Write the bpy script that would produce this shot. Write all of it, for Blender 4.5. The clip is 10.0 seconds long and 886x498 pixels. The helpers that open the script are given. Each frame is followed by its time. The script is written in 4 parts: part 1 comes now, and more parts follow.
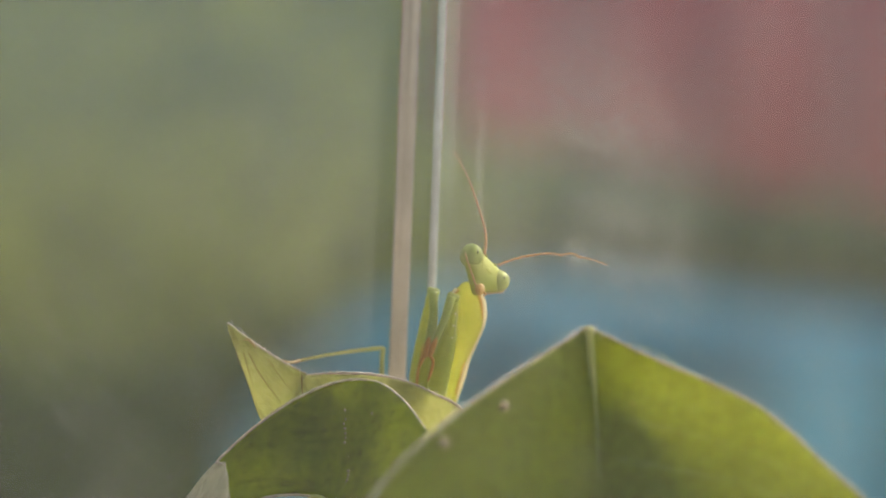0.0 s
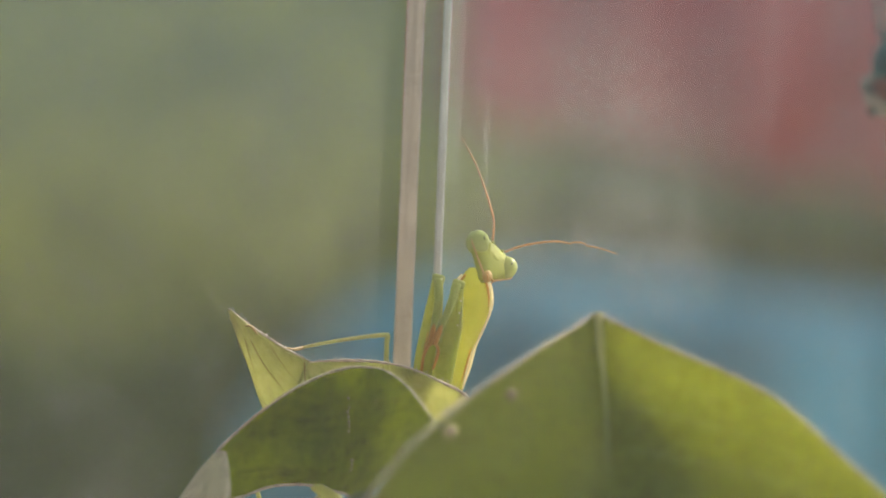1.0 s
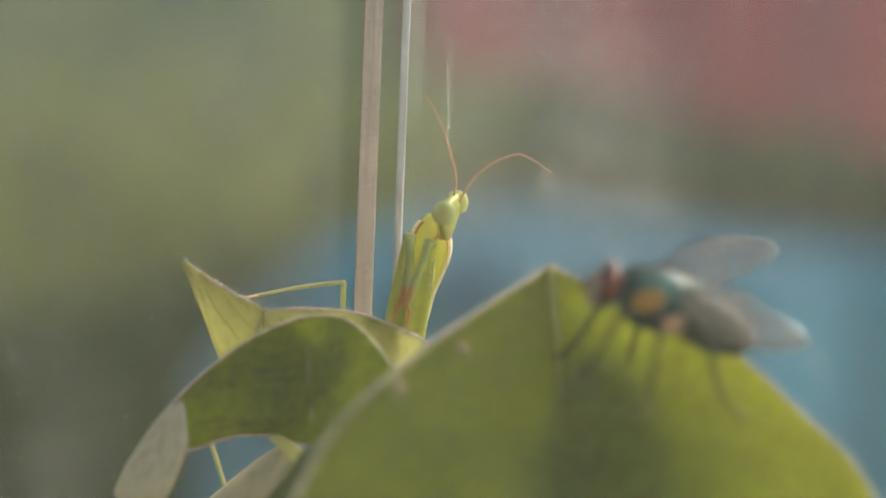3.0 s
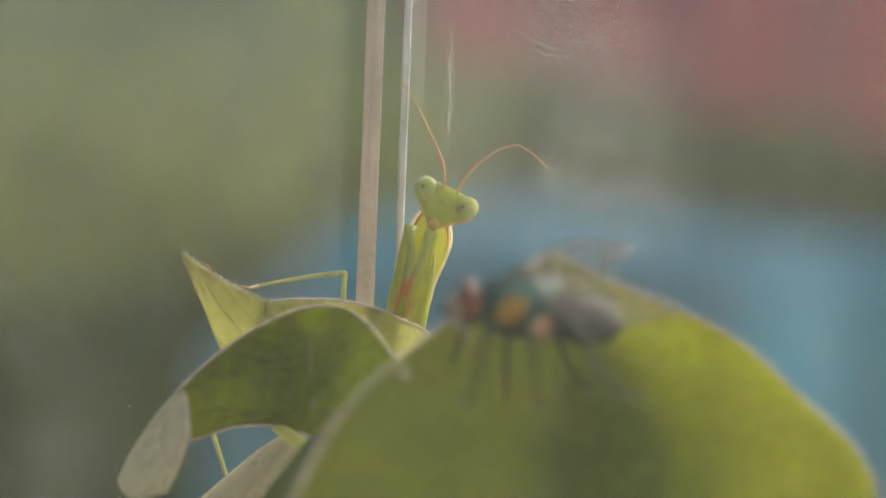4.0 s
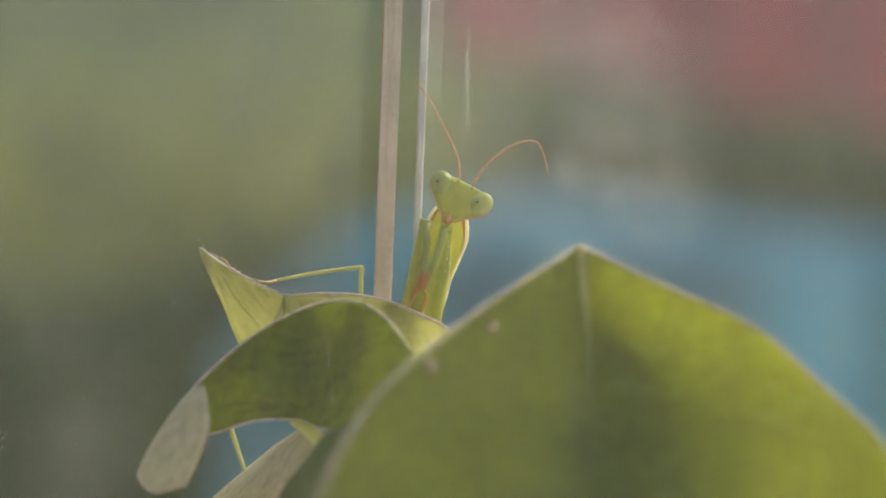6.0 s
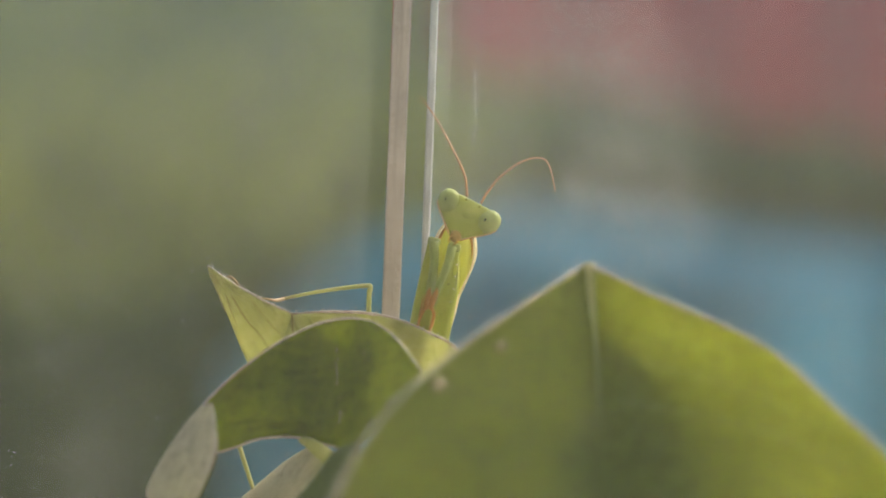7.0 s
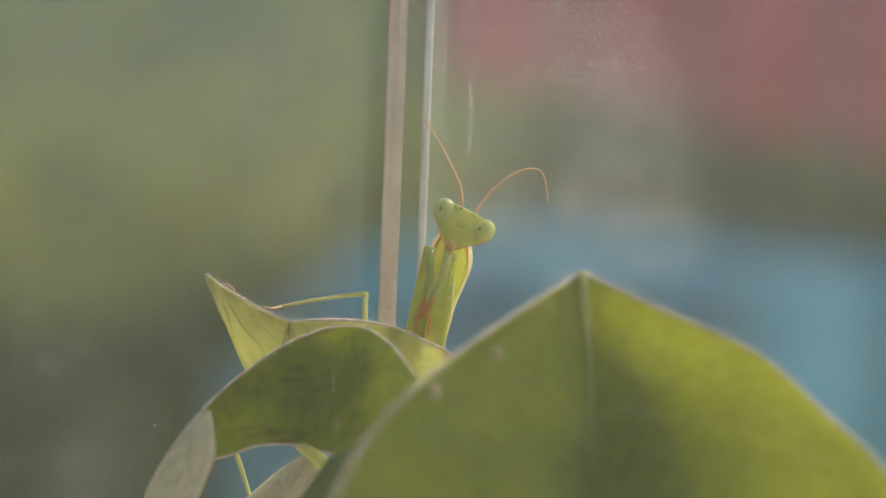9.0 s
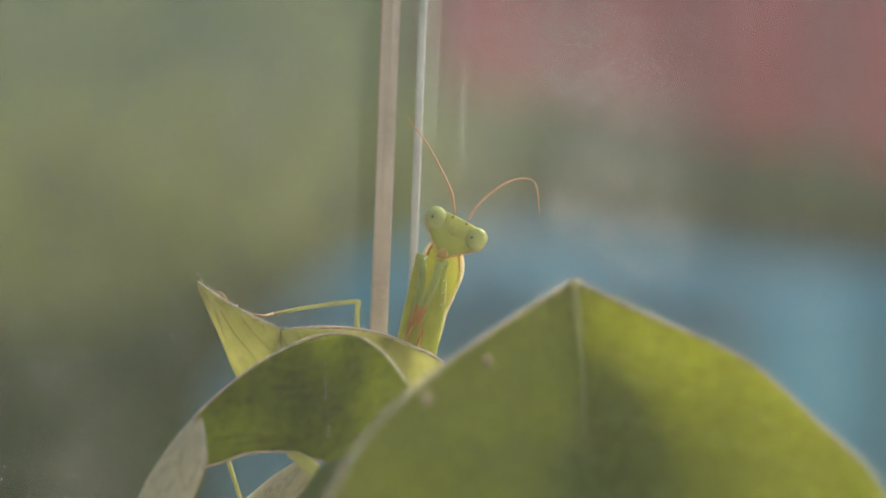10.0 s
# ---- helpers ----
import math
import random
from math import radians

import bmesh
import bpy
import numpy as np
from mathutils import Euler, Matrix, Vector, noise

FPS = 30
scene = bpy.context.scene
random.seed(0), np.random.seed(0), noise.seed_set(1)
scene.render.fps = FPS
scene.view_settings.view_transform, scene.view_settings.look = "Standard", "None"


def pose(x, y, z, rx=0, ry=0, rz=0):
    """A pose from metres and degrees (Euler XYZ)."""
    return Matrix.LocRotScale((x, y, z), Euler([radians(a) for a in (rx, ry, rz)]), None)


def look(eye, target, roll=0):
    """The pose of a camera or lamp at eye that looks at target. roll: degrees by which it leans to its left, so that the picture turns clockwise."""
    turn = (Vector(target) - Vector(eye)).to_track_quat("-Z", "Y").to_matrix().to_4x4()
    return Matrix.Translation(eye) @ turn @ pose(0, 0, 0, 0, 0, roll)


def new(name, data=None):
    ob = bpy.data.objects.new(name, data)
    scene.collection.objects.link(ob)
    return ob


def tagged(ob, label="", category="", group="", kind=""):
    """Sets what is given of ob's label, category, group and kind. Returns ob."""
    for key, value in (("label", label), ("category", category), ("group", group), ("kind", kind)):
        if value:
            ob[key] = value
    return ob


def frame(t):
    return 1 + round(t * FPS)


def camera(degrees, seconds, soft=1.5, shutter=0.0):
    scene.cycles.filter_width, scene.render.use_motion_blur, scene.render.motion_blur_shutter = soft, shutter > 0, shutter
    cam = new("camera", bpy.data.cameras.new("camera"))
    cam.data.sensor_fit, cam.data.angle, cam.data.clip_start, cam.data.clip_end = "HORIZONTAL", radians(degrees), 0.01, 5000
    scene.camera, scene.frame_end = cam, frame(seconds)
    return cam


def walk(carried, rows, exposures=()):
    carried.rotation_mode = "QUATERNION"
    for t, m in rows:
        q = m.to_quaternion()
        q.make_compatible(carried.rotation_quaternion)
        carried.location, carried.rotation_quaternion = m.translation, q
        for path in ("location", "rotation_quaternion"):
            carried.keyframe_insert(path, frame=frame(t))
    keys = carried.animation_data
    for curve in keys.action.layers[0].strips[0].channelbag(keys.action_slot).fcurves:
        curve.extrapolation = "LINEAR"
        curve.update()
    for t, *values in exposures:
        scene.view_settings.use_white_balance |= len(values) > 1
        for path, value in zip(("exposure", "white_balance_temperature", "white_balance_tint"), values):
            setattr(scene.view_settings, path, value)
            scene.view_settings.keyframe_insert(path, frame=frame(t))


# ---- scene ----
MM = 0.001
cam = camera(20.0, 10.0, 1.5)
cam.data.dof.use_dof = True
cam.data.dof.focus_distance = 0.1910
cam.data.dof.aperture_fstop = 14.5
walk(cam, [
    (0.0, pose(0.00008, -0.19360, 0.00005, 91.659, -2.216, 0.264)),
    (0.5, pose(0.00003, -0.19185, -0.00001, 91.722, -2.242, 0.249)),
    (1.0, pose(0.00001, -0.18951, -0.00006, 91.374, -2.290, 0.381)),
    (1.5, pose(-0.00013, -0.18522, -0.00019, 91.064, -2.303, 0.302)),
    (2.0, pose(-0.00016, -0.18552, 0.00027, 90.456, -2.116, 0.161)),
    (2.5, pose(0.00018, -0.18522, 0.00005, 90.364, -2.170, -0.157)),
    (2.7, pose(0.00018, -0.18522, 0.00005, 90.301, -2.170, -0.316)),
    (3.8, pose(0.00025, -0.18630, 0.00003, 89.915, -2.227, -0.502)),
    (4.0, pose(0.00025, -0.18630, 0.00003, 89.961, -2.227, -0.374)),
    (4.5, pose(0.00005, -0.18657, -0.00002, 89.737, -2.166, -0.267)),
    (5.0, pose(0.00007, -0.18675, 0.00009, 89.626, -2.189, -0.042)),
    (5.2, pose(0.00007, -0.18675, 0.00009, 89.614, -2.189, -0.085)),
    (6.3, pose(0.00026, -0.18729, 0.00002, 89.936, -2.217, 0.049)),
    (6.5, pose(0.00026, -0.18729, 0.00002, 89.999, -2.217, 0.061)),
    (7.0, pose(0.00019, -0.18742, 0.00015, 90.193, -2.192, 0.193)),
    (7.5, pose(0.00010, -0.18707, 0.00004, 90.274, -2.177, 0.260)),
    (8.0, pose(0.00019, -0.18742, 0.00010, 90.376, -2.181, 0.174)),
    (8.5, pose(0.00019, -0.18770, -0.00002, 90.381, -2.209, 0.184)),
    (9.0, pose(0.00014, -0.18909, -0.00004, 90.450, -2.212, 0.072)),
    (9.5, pose(0.00026, -0.18884, -0.00010, 90.569, -2.236, 0.102)),
    (10.0, pose(0.00026, -0.18915, 0.00006, 90.600, -2.259, -0.074)),
])

# ---- daylight ----
SUN_DIR = Vector((0.56, 0.63, 0.61)).normalized()   # from the plant towards the sun
world = bpy.data.worlds.new("sky")
scene.world = world
world.use_nodes = True
wn = world.node_tree.nodes
sky = wn.new("ShaderNodeTexSky")
sky.sky_type, sky.sun_disc = 'NISHITA', False
sky.sun_elevation = math.asin(SUN_DIR.z)
sky.sun_rotation = math.atan2(SUN_DIR.x, SUN_DIR.y)
sky.air_density, sky.dust_density = 1.0, 2.0
world.node_tree.links.new(sky.outputs[0], wn["Background"].inputs[0])
wn["Background"].inputs[1].default_value = 0.12
sun = new("sun", bpy.data.lights.new("sun", 'SUN'))
sun.data.energy, sun.data.angle, sun.data.color = 4.6, radians(0.6), (1.0, 0.93, 0.82)
sun.matrix_basis = look(SUN_DIR * 5, (0, 0, 0))
scene.view_settings.exposure = -0.02


# ---- materials ----
def mat(name):
    m = bpy.data.materials.new(name)
    m.use_nodes = True
    t = m.node_tree
    return m, t.nodes, t.links, t.nodes["Principled BSDF"]


def ramp(n, stops):
    r = n.new("ShaderNodeValToRGB")
    while len(r.color_ramp.elements) < len(stops):
        r.color_ramp.elements.new(0.5)
    for e, (p, c) in zip(r.color_ramp.elements, stops):
        e.position = p
        e.color = (*c, 1) if isinstance(c, tuple) else (c, c, c, 1)
    return r


def noise_tex(n, l, scale, detail=4, rough=0.55, stretch=None, turn=0.0):
    co = n.new("ShaderNodeTexCoord")
    tx = n.new("ShaderNodeTexNoise")
    tx.inputs["Scale"].default_value = scale
    tx.inputs["Detail"].default_value = detail
    tx.inputs["Roughness"].default_value = rough
    if stretch:
        mp = n.new("ShaderNodeMapping")
        mp.vector_type = 'TEXTURE'
        mp.inputs["Rotation"].default_value = (0, radians(turn), 0)
        mp.inputs["Scale"].default_value = [1 / k for k in stretch]
        l.new(co.outputs["Object"], mp.inputs[0])
        l.new(mp.outputs[0], tx.inputs["Vector"])
    else:
        l.new(co.outputs["Object"], tx.inputs["Vector"])
    return tx


def mix_rgb(n, l, fac, a, b, mode='MIX'):
    x = n.new("ShaderNodeMix")
    x.data_type, x.blend_type = 'RGBA', mode
    for sock, v in ((x.inputs[0], fac), (x.inputs[6], a), (x.inputs[7], b)):
        if isinstance(v, bpy.types.NodeSocket):
            l.new(v, sock)
        elif isinstance(v, tuple):
            sock.default_value = (*v, 1)
        else:
            sock.default_value = v
    return x.outputs[2]


def living(name, stops, scale, streak=None, streak_scale=900, stretch=(1, 1, 1), turn=0.0, see_through=0.35, gloss=0.5,
           glow=(0.75, 0.80, 0.30), bump=0.2, bump_scale=3000):
    """Thin plant or insect skin: a mottled surface that lets some light through."""
    m, n, l, p = mat(name)
    r = ramp(n, stops)
    l.new(noise_tex(n, l, scale, 5).outputs[0], r.inputs[0])
    col = mix_rgb(n, l, 0.22, r.outputs[0], noise_tex(n, l, scale * 9, 4).outputs[0], 'OVERLAY')
    if streak:
        s = ramp(n, [(0.52, 0.0), (0.74, 0.75)])
        l.new(noise_tex(n, l, streak_scale, 4, 0.62, stretch, turn).outputs[0], s.inputs[0])
        col = mix_rgb(n, l, s.outputs[0], col, streak)
    l.new(col, p.inputs["Base Color"])
    p.inputs["Roughness"].default_value = gloss
    b = n.new("ShaderNodeBump")
    b.inputs["Strength"].default_value = bump
    b.inputs["Distance"].default_value = 0.00005
    l.new(noise_tex(n, l, bump_scale, 3).outputs[0], b.inputs["Height"])
    l.new(b.outputs[0], p.inputs["Normal"])
    tr = n.new("ShaderNodeBsdfTranslucent")
    shade = ramp(n, [(0.25, tuple(c * 0.75 for c in glow)), (0.75, glow)])
    l.new(noise_tex(n, l, scale, 5).outputs[0], shade.inputs[0])
    through_col = mix_rgb(n, l, 0.5, shade.outputs[0], noise_tex(n, l, scale * 9, 4, 0.65).outputs[0], 'OVERLAY')
    if streak:
        through_col = mix_rgb(n, l, s.outputs[0], through_col, tuple(c * 0.36 for c in glow))
    l.new(through_col, tr.inputs[0])
    p.inputs["Specular IOR Level"].default_value = 0.35
    mx = n.new("ShaderNodeMixShader")
    mx.inputs[0].default_value = see_through
    l.new(p.outputs[0], mx.inputs[1])
    l.new(tr.outputs[0], mx.inputs[2])
    l.new(mx.outputs[0], n["Material Output"].inputs[0])
    return m


def plain(name, color, rough=0.5, metal=0.0, vary=0.15, scale=800, bump=0.0):
    m, n, l, p = mat(name)
    tx = noise_tex(n, l, scale, 5)
    r = ramp(n, [(0.3, tuple(c * (1 - vary) for c in color)), (0.7, tuple(min(1, c * (1 + vary)) for c in color))])
    l.new(tx.outputs[0], r.inputs[0])
    l.new(r.outputs[0], p.inputs["Base Color"])
    p.inputs["Roughness"].default_value, p.inputs["Metallic"].default_value = rough, metal
    if bump:
        b = n.new("ShaderNodeBump")
        b.inputs["Strength"].default_value, b.inputs["Distance"].default_value = bump, 0.2 / scale
        l.new(tx.outputs[0], b.inputs["Height"])
        l.new(b.outputs[0], p.inputs["Normal"])
    return m


LEAF = living("leaf_green", [(0.3, (0.10, 0.15, 0.03)), (0.55, (0.15, 0.19, 0.04)), (0.8, (0.22, 0.24, 0.06))], 160,
              see_through=0.72, gloss=0.6, glow=(0.48, 0.505, 0.10))
LEAF_STREAKED = living("leaf_streaked", [(0.3, (0.15, 0.18, 0.035)), (0.7, (0.25, 0.27, 0.07))], 260, (0.22, 0.15, 0.08), 1500,
                       (0.22, 1, 1.0), 55, see_through=0.62, gloss=0.6, glow=(0.78, 0.77, 0.40), bump=0.5, bump_scale=2500)
LEAF_VEIN = living("leaf_vein", [(0.3, (0.40, 0.43, 0.14)), (0.7, (0.52, 0.52, 0.2))], 200, see_through=0.4, glow=(0.85, 0.85, 0.4))
# shade inside the arch is put into this darker green and weaker glow
LEAF_INNER_SHADED = living("leaf_inner_shaded", [(0.3, (0.09, 0.12, 0.012)), (0.7, (0.15, 0.17, 0.02))], 220, (0.11, 0.045, 0.02), 1500,
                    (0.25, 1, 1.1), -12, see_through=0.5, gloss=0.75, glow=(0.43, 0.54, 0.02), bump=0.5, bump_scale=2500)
LEAF_PALE = living("leaf_pale", [(0.3, (0.54, 0.50, 0.39)), (0.7, (0.68, 0.63, 0.51))], 250, (0.28, 0.20, 0.17), 2000,
                   (1.6, 1, 0.5), 20, see_through=0.40, gloss=0.7, glow=(0.60, 0.58, 0.33))
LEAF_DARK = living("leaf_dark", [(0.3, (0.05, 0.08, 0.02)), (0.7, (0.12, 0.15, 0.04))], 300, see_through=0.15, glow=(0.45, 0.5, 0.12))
LEAF_UNSEEN = living("leaf_unseen", [(0.3, (0.10, 0.14, 0.03)), (0.7, (0.16, 0.19, 0.05))], 300, see_through=0.75, glow=(0.52, 0.56, 0.20))
RIM = plain("leaf_margin", (0.46, 0.39, 0.30), 0.7, vary=0.35, scale=900)
RIM_BROWN = plain("leaf_margin_brown", (0.44, 0.35, 0.30), 0.7, vary=0.4, scale=1200)
VEIN_DARK = living("leaf_vein_dark", [(0.3, (0.22, 0.17, 0.08)), (0.7, (0.30, 0.24, 0.12))], 900, see_through=0.45, glow=(0.52, 0.43, 0.2))
SPOT = plain("leaf_spot", (0.36, 0.28, 0.17), 0.85)
HAIR = plain("plant_hair", (0.7, 0.66, 0.58), 0.6)
SKIN = living("mantis_green", [(0.3, (0.36, 0.40, 0.08)), (0.7, (0.47, 0.48, 0.13))], 700, see_through=0.28, gloss=0.17,
              glow=(0.85, 0.88, 0.25), bump=0.35, bump_scale=5000)
SKIN_YELLOW = living("mantis_yellow_green", [(0.3, (0.36, 0.41, 0.05)), (0.7, (0.50, 0.51, 0.10))], 600, see_through=0.5,
                     gloss=0.25, glow=(0.86, 0.84, 0.25), bump=0.3, bump_scale=2500)
EYE = living("mantis_eye", [(0.3, (0.38, 0.44, 0.14)), (0.7, (0.48, 0.51, 0.19))], 300, see_through=0.28, gloss=0.10, glow=(0.85, 0.90, 0.4), bump=0.0)
LEGSKIN = living("mantis_leg", [(0.3, (0.28, 0.35, 0.05)), (0.7, (0.42, 0.46, 0.09))], 900, see_through=0.42, gloss=0.3, glow=(0.86, 0.85, 0.22))
SKIN_BLUISH = living("mantis_blue_green", [(0.3, (0.28, 0.34, 0.10)), (0.7, (0.38, 0.42, 0.15))], 700, see_through=0.35, gloss=0.3, glow=(0.74, 0.80, 0.30))
SKIN_PALE = living("mantis_pale_leg", [(0.3, (0.38, 0.42, 0.17)), (0.7, (0.52, 0.52, 0.24))], 700, (0.50, 0.34, 0.18), 500, see_through=0.4, gloss=0.35, glow=(0.85, 0.88, 0.45))
for skin in (SKIN, SKIN_YELLOW, EYE, LEGSKIN):
    skin.node_tree.nodes["Principled BSDF"].inputs["Specular IOR Level"].default_value = 0.6
FOOT = living("mantis_foot", [(0.3, (0.34, 0.22, 0.10)), (0.7, (0.46, 0.34, 0.18))], 1500, see_through=0.3, glow=(0.7, 0.55, 0.3))
TAN = living("mantis_tan", [(0.3, (0.50, 0.23, 0.06)), (0.7, (0.58, 0.32, 0.10))], 900, see_through=0.4, glow=(0.9, 0.52, 0.20))
MOUTH = living("mantis_mouth", [(0.3, (0.55, 0.34, 0.10)), (0.7, (0.62, 0.44, 0.14))], 900, see_through=0.35, glow=(0.9, 0.7, 0.35))
ORANGE = living("mantis_orange", [(0.3, (0.52, 0.24, 0.05)), (0.7, (0.62, 0.34, 0.10))], 700, see_through=0.55, glow=(0.95, 0.58, 0.22))
PALE_ORANGE = living("antenna_orange", [(0.3, (0.55, 0.30, 0.12)), (0.7, (0.66, 0.42, 0.2))], 2000, see_through=0.35, glow=(0.9, 0.62, 0.35))
CREAM = living("mantis_cream", [(0.3, (0.74, 0.66, 0.48)), (0.7, (0.84, 0.76, 0.58))], 900, see_through=0.6, gloss=0.4, glow=(0.98, 0.92, 0.70), bump=0)
SPINE_DARK = plain("dark_spine", (0.07, 0.06, 0.02), 0.5)
DARK = plain("dark_speck", (0.02, 0.015, 0.01), 0.4)
FLY_GREEN = plain("fly_metal_green", (0.024, 0.075, 0.068), 0.45, 0.4, 0.7, 700)
FLY_BROWN = plain("fly_brown", (0.045, 0.05, 0.045), 0.65, 0.2, 0.5, 500)
FLY_PINK = plain("fly_pink", (0.42, 0.24, 0.17), 0.5)
FLY_DARK = plain("fly_dark", (0.022, 0.022, 0.02), 0.6)
FLY_RED = plain("fly_red_eye", (0.13, 0.025, 0.012), 0.4)
FLY_WHITE = plain("fly_pale_face", (0.24, 0.18, 0.15), 0.45)
FLY_BRONZE = plain("fly_bronze", (0.28, 0.16, 0.04), 0.4, 0.6, 0.75, 1100)
SOIL = plain("soil", (0.05, 0.035, 0.025), 0.9, vary=0.5, scale=300, bump=0.5)
# pale so that the unseen tray bounces sun up onto leaves and mantis
TRAY = plain("tray_plastic", (0.62, 0.58, 0.50), 0.5)
WOOD = plain("table_wood", (0.30, 0.20, 0.11), 0.6, vary=0.3, scale=30)
GRASS = plain("grass", (0.08, 0.13, 0.03), 0.9, vary=0.4, scale=3, bump=0.6)
HEDGE = living("hedge_leaf", [(0.3, (0.17, 0.22, 0.045)), (0.7, (0.21, 0.26, 0.055))], 14, see_through=0.54, bump=0, glow=(0.70, 0.76, 0.19))
SHADE_FOLIAGE = living("shade_foliage_leaf", [(0.3, (0.045, 0.070, 0.016)), (0.7, (0.075, 0.105, 0.028))], 5, see_through=0.15, gloss=0.9, bump=0, glow=(0.19, 0.27, 0.06))
HEDGE_BACKING = plain("hedge_backing", (0.07, 0.09, 0.03), 0.9, vary=0.5, scale=2)
BLUE = living("blue_canvas", [(0.3, (0.12, 0.38, 0.54)), (0.7, (0.16, 0.45, 0.62))], 4, see_through=0.55, gloss=0.7, glow=(0.42, 0.78, 0.93), bump=0)
RED = living("red_cloth", [(0.3, (0.55, 0.10, 0.09)), (0.7, (0.62, 0.14, 0.12))], 6, see_through=0.5, gloss=0.85, glow=(0.72, 0.24, 0.23), bump=0)

_m, _n, _l, _p = mat("fly_wing")
_p.inputs["Base Color"].default_value = (0.30, 0.265, 0.24, 1)
_p.inputs["Roughness"].default_value = 0.3
_t, _s = _n.new("ShaderNodeBsdfTransparent"), _n.new("ShaderNodeBsdfTranslucent")
_s.inputs[0].default_value = (0.25, 0.215, 0.19, 1)
_x, _y = _n.new("ShaderNodeMixShader"), _n.new("ShaderNodeMixShader")
_y.inputs[0].default_value = 0.5
_l.new(_p.outputs[0], _y.inputs[1])
_l.new(_s.outputs[0], _y.inputs[2])
_w = ramp(_n, [(0.42, 0.20), (0.62, 0.38)])
_l.new(noise_tex(_n, _l, 900, 3).outputs[0], _w.inputs[0])
_l.new(_w.outputs[0], _x.inputs[0])
_l.new(_t.outputs[0], _x.inputs[1])
_l.new(_y.outputs[0], _x.inputs[2])
_l.new(_x.outputs[0], _n["Material Output"].inputs[0])
WING = _m

_m, _n, _l, _p = mat("clear_glass")
_p.inputs["Base Color"].default_value = (0.97, 0.98, 0.97, 1)
_p.inputs["Roughness"].default_value = 0.0
_p.inputs["Transmission Weight"].default_value = 1.0
_p.inputs["IOR"].default_value = 1.45
GLASS = _m


def film_material(name, low, high, scale, tint, prints=(), streaks=0.0, hazes=()):
    """Dust or veil film on a pane: mostly clear, scattering light where it is thick. prints: centre x and z, reach and
    ridge strength of finger smudges, metres.
    """
    m, n, l, p = mat(name)
    n.remove(p)
    tr, df, tl = (n.new("ShaderNodeBsdf" + k) for k in ("Transparent", "Diffuse", "Translucent"))
    df.inputs[0].default_value = tl.inputs[0].default_value = (*tint, 1)
    both, out = n.new("ShaderNodeMixShader"), n.new("ShaderNodeMixShader")
    both.inputs[0].default_value = 0.6
    l.new(df.outputs[0], both.inputs[1])
    l.new(tl.outputs[0], both.inputs[2])
    big = noise_tex(n, l, scale, 4, 0.6, (1, 1, 0.45))
    r = ramp(n, [(0.3, low), (0.75, high)])
    l.new(big.outputs[0], r.inputs[0])
    thick = r.outputs[0]

    def calc(op, x, y):
        q = n.new("ShaderNodeMath")
        q.operation, q.use_clamp = op, op == 'ADD'
        for sock, v in zip(q.inputs, (x, y)):
            if isinstance(v, bpy.types.NodeSocket):
                l.new(v, sock)
            else:
                sock.default_value = v
        return q.outputs[0]

    if streaks:
        st = ramp(n, [(0.52, 0.0), (0.75, streaks)])
        l.new(noise_tex(n, l, 420, 3, 0.6, (1, 1, 0.16)).outputs[0], st.inputs[0])
        patch = ramp(n, [(0.42, 0.0), (0.62, 1.0)])
        l.new(noise_tex(n, l, 70, 2).outputs[0], patch.inputs[0])
        thick = calc('ADD', thick, calc('MULTIPLY', st.outputs[0], patch.outputs[0]))
    for cx, cz, reach, squeeze, power in hazes:
        co, mp, ln = n.new("ShaderNodeTexCoord"), n.new("ShaderNodeMapping"), n.new("ShaderNodeVectorMath")
        mp.vector_type = 'TEXTURE'
        mp.inputs["Location"].default_value = (cx, 0, cz)
        mp.inputs["Scale"].default_value = (1, 1000, squeeze)
        l.new(co.outputs["Object"], mp.inputs[0])
        ln.operation = 'LENGTH'
        l.new(mp.outputs[0], ln.inputs[0])
        fall = n.new("ShaderNodeMapRange")
        fall.interpolation_type = 'SMOOTHSTEP'
        for k, v in zip((1, 2, 3, 4), (reach * 0.2, reach, power, 0.0)):
            fall.inputs[k].default_value = v
        l.new(ln.outputs["Value"], fall.inputs[0])
        cloud = ramp(n, [(0.3, 0.35), (0.65, 1.0)])
        l.new(noise_tex(n, l, 200, 4, 0.65).outputs[0], cloud.inputs[0])
        thick = calc('ADD', thick, calc('MULTIPLY', fall.outputs[0], cloud.outputs[0]))
    for cx, cz, reach, ridge, power, mx, mz in prints:
        co, mp = n.new("ShaderNodeTexCoord"), n.new("ShaderNodeMapping")
        mp.inputs["Location"].default_value = (-cx, 0, -cz)
        l.new(co.outputs["Object"], mp.inputs[0])
        flatten = n.new("ShaderNodeVectorMath")
        flatten.operation = 'MULTIPLY'
        flatten.inputs[1].default_value = (1, 0, 0.8)
        l.new(mp.outputs[0], flatten.inputs[0])
        wv = n.new("ShaderNodeTexWave")
        wv.wave_type, wv.rings_direction = 'RINGS', 'SPHERICAL'
        wv.inputs["Scale"].default_value = 0.314 / ridge
        wv.inputs["Distortion"].default_value = 13.0
        wv.inputs["Detail"].default_value = 3.0
        wv.inputs["Detail Scale"].default_value = 0.45
        wv.inputs["Detail Roughness"].default_value = 0.6
        l.new(flatten.outputs[0], wv.inputs["Vector"])
        pad = n.new("ShaderNodeMapping")
        pad.vector_type = 'TEXTURE'
        pad.inputs["Location"].default_value = (mx, 0, mz)
        pad.inputs["Scale"].default_value = (1, 1000, 1.35)
        l.new(co.outputs["Object"], pad.inputs[0])
        ln = n.new("ShaderNodeVectorMath")
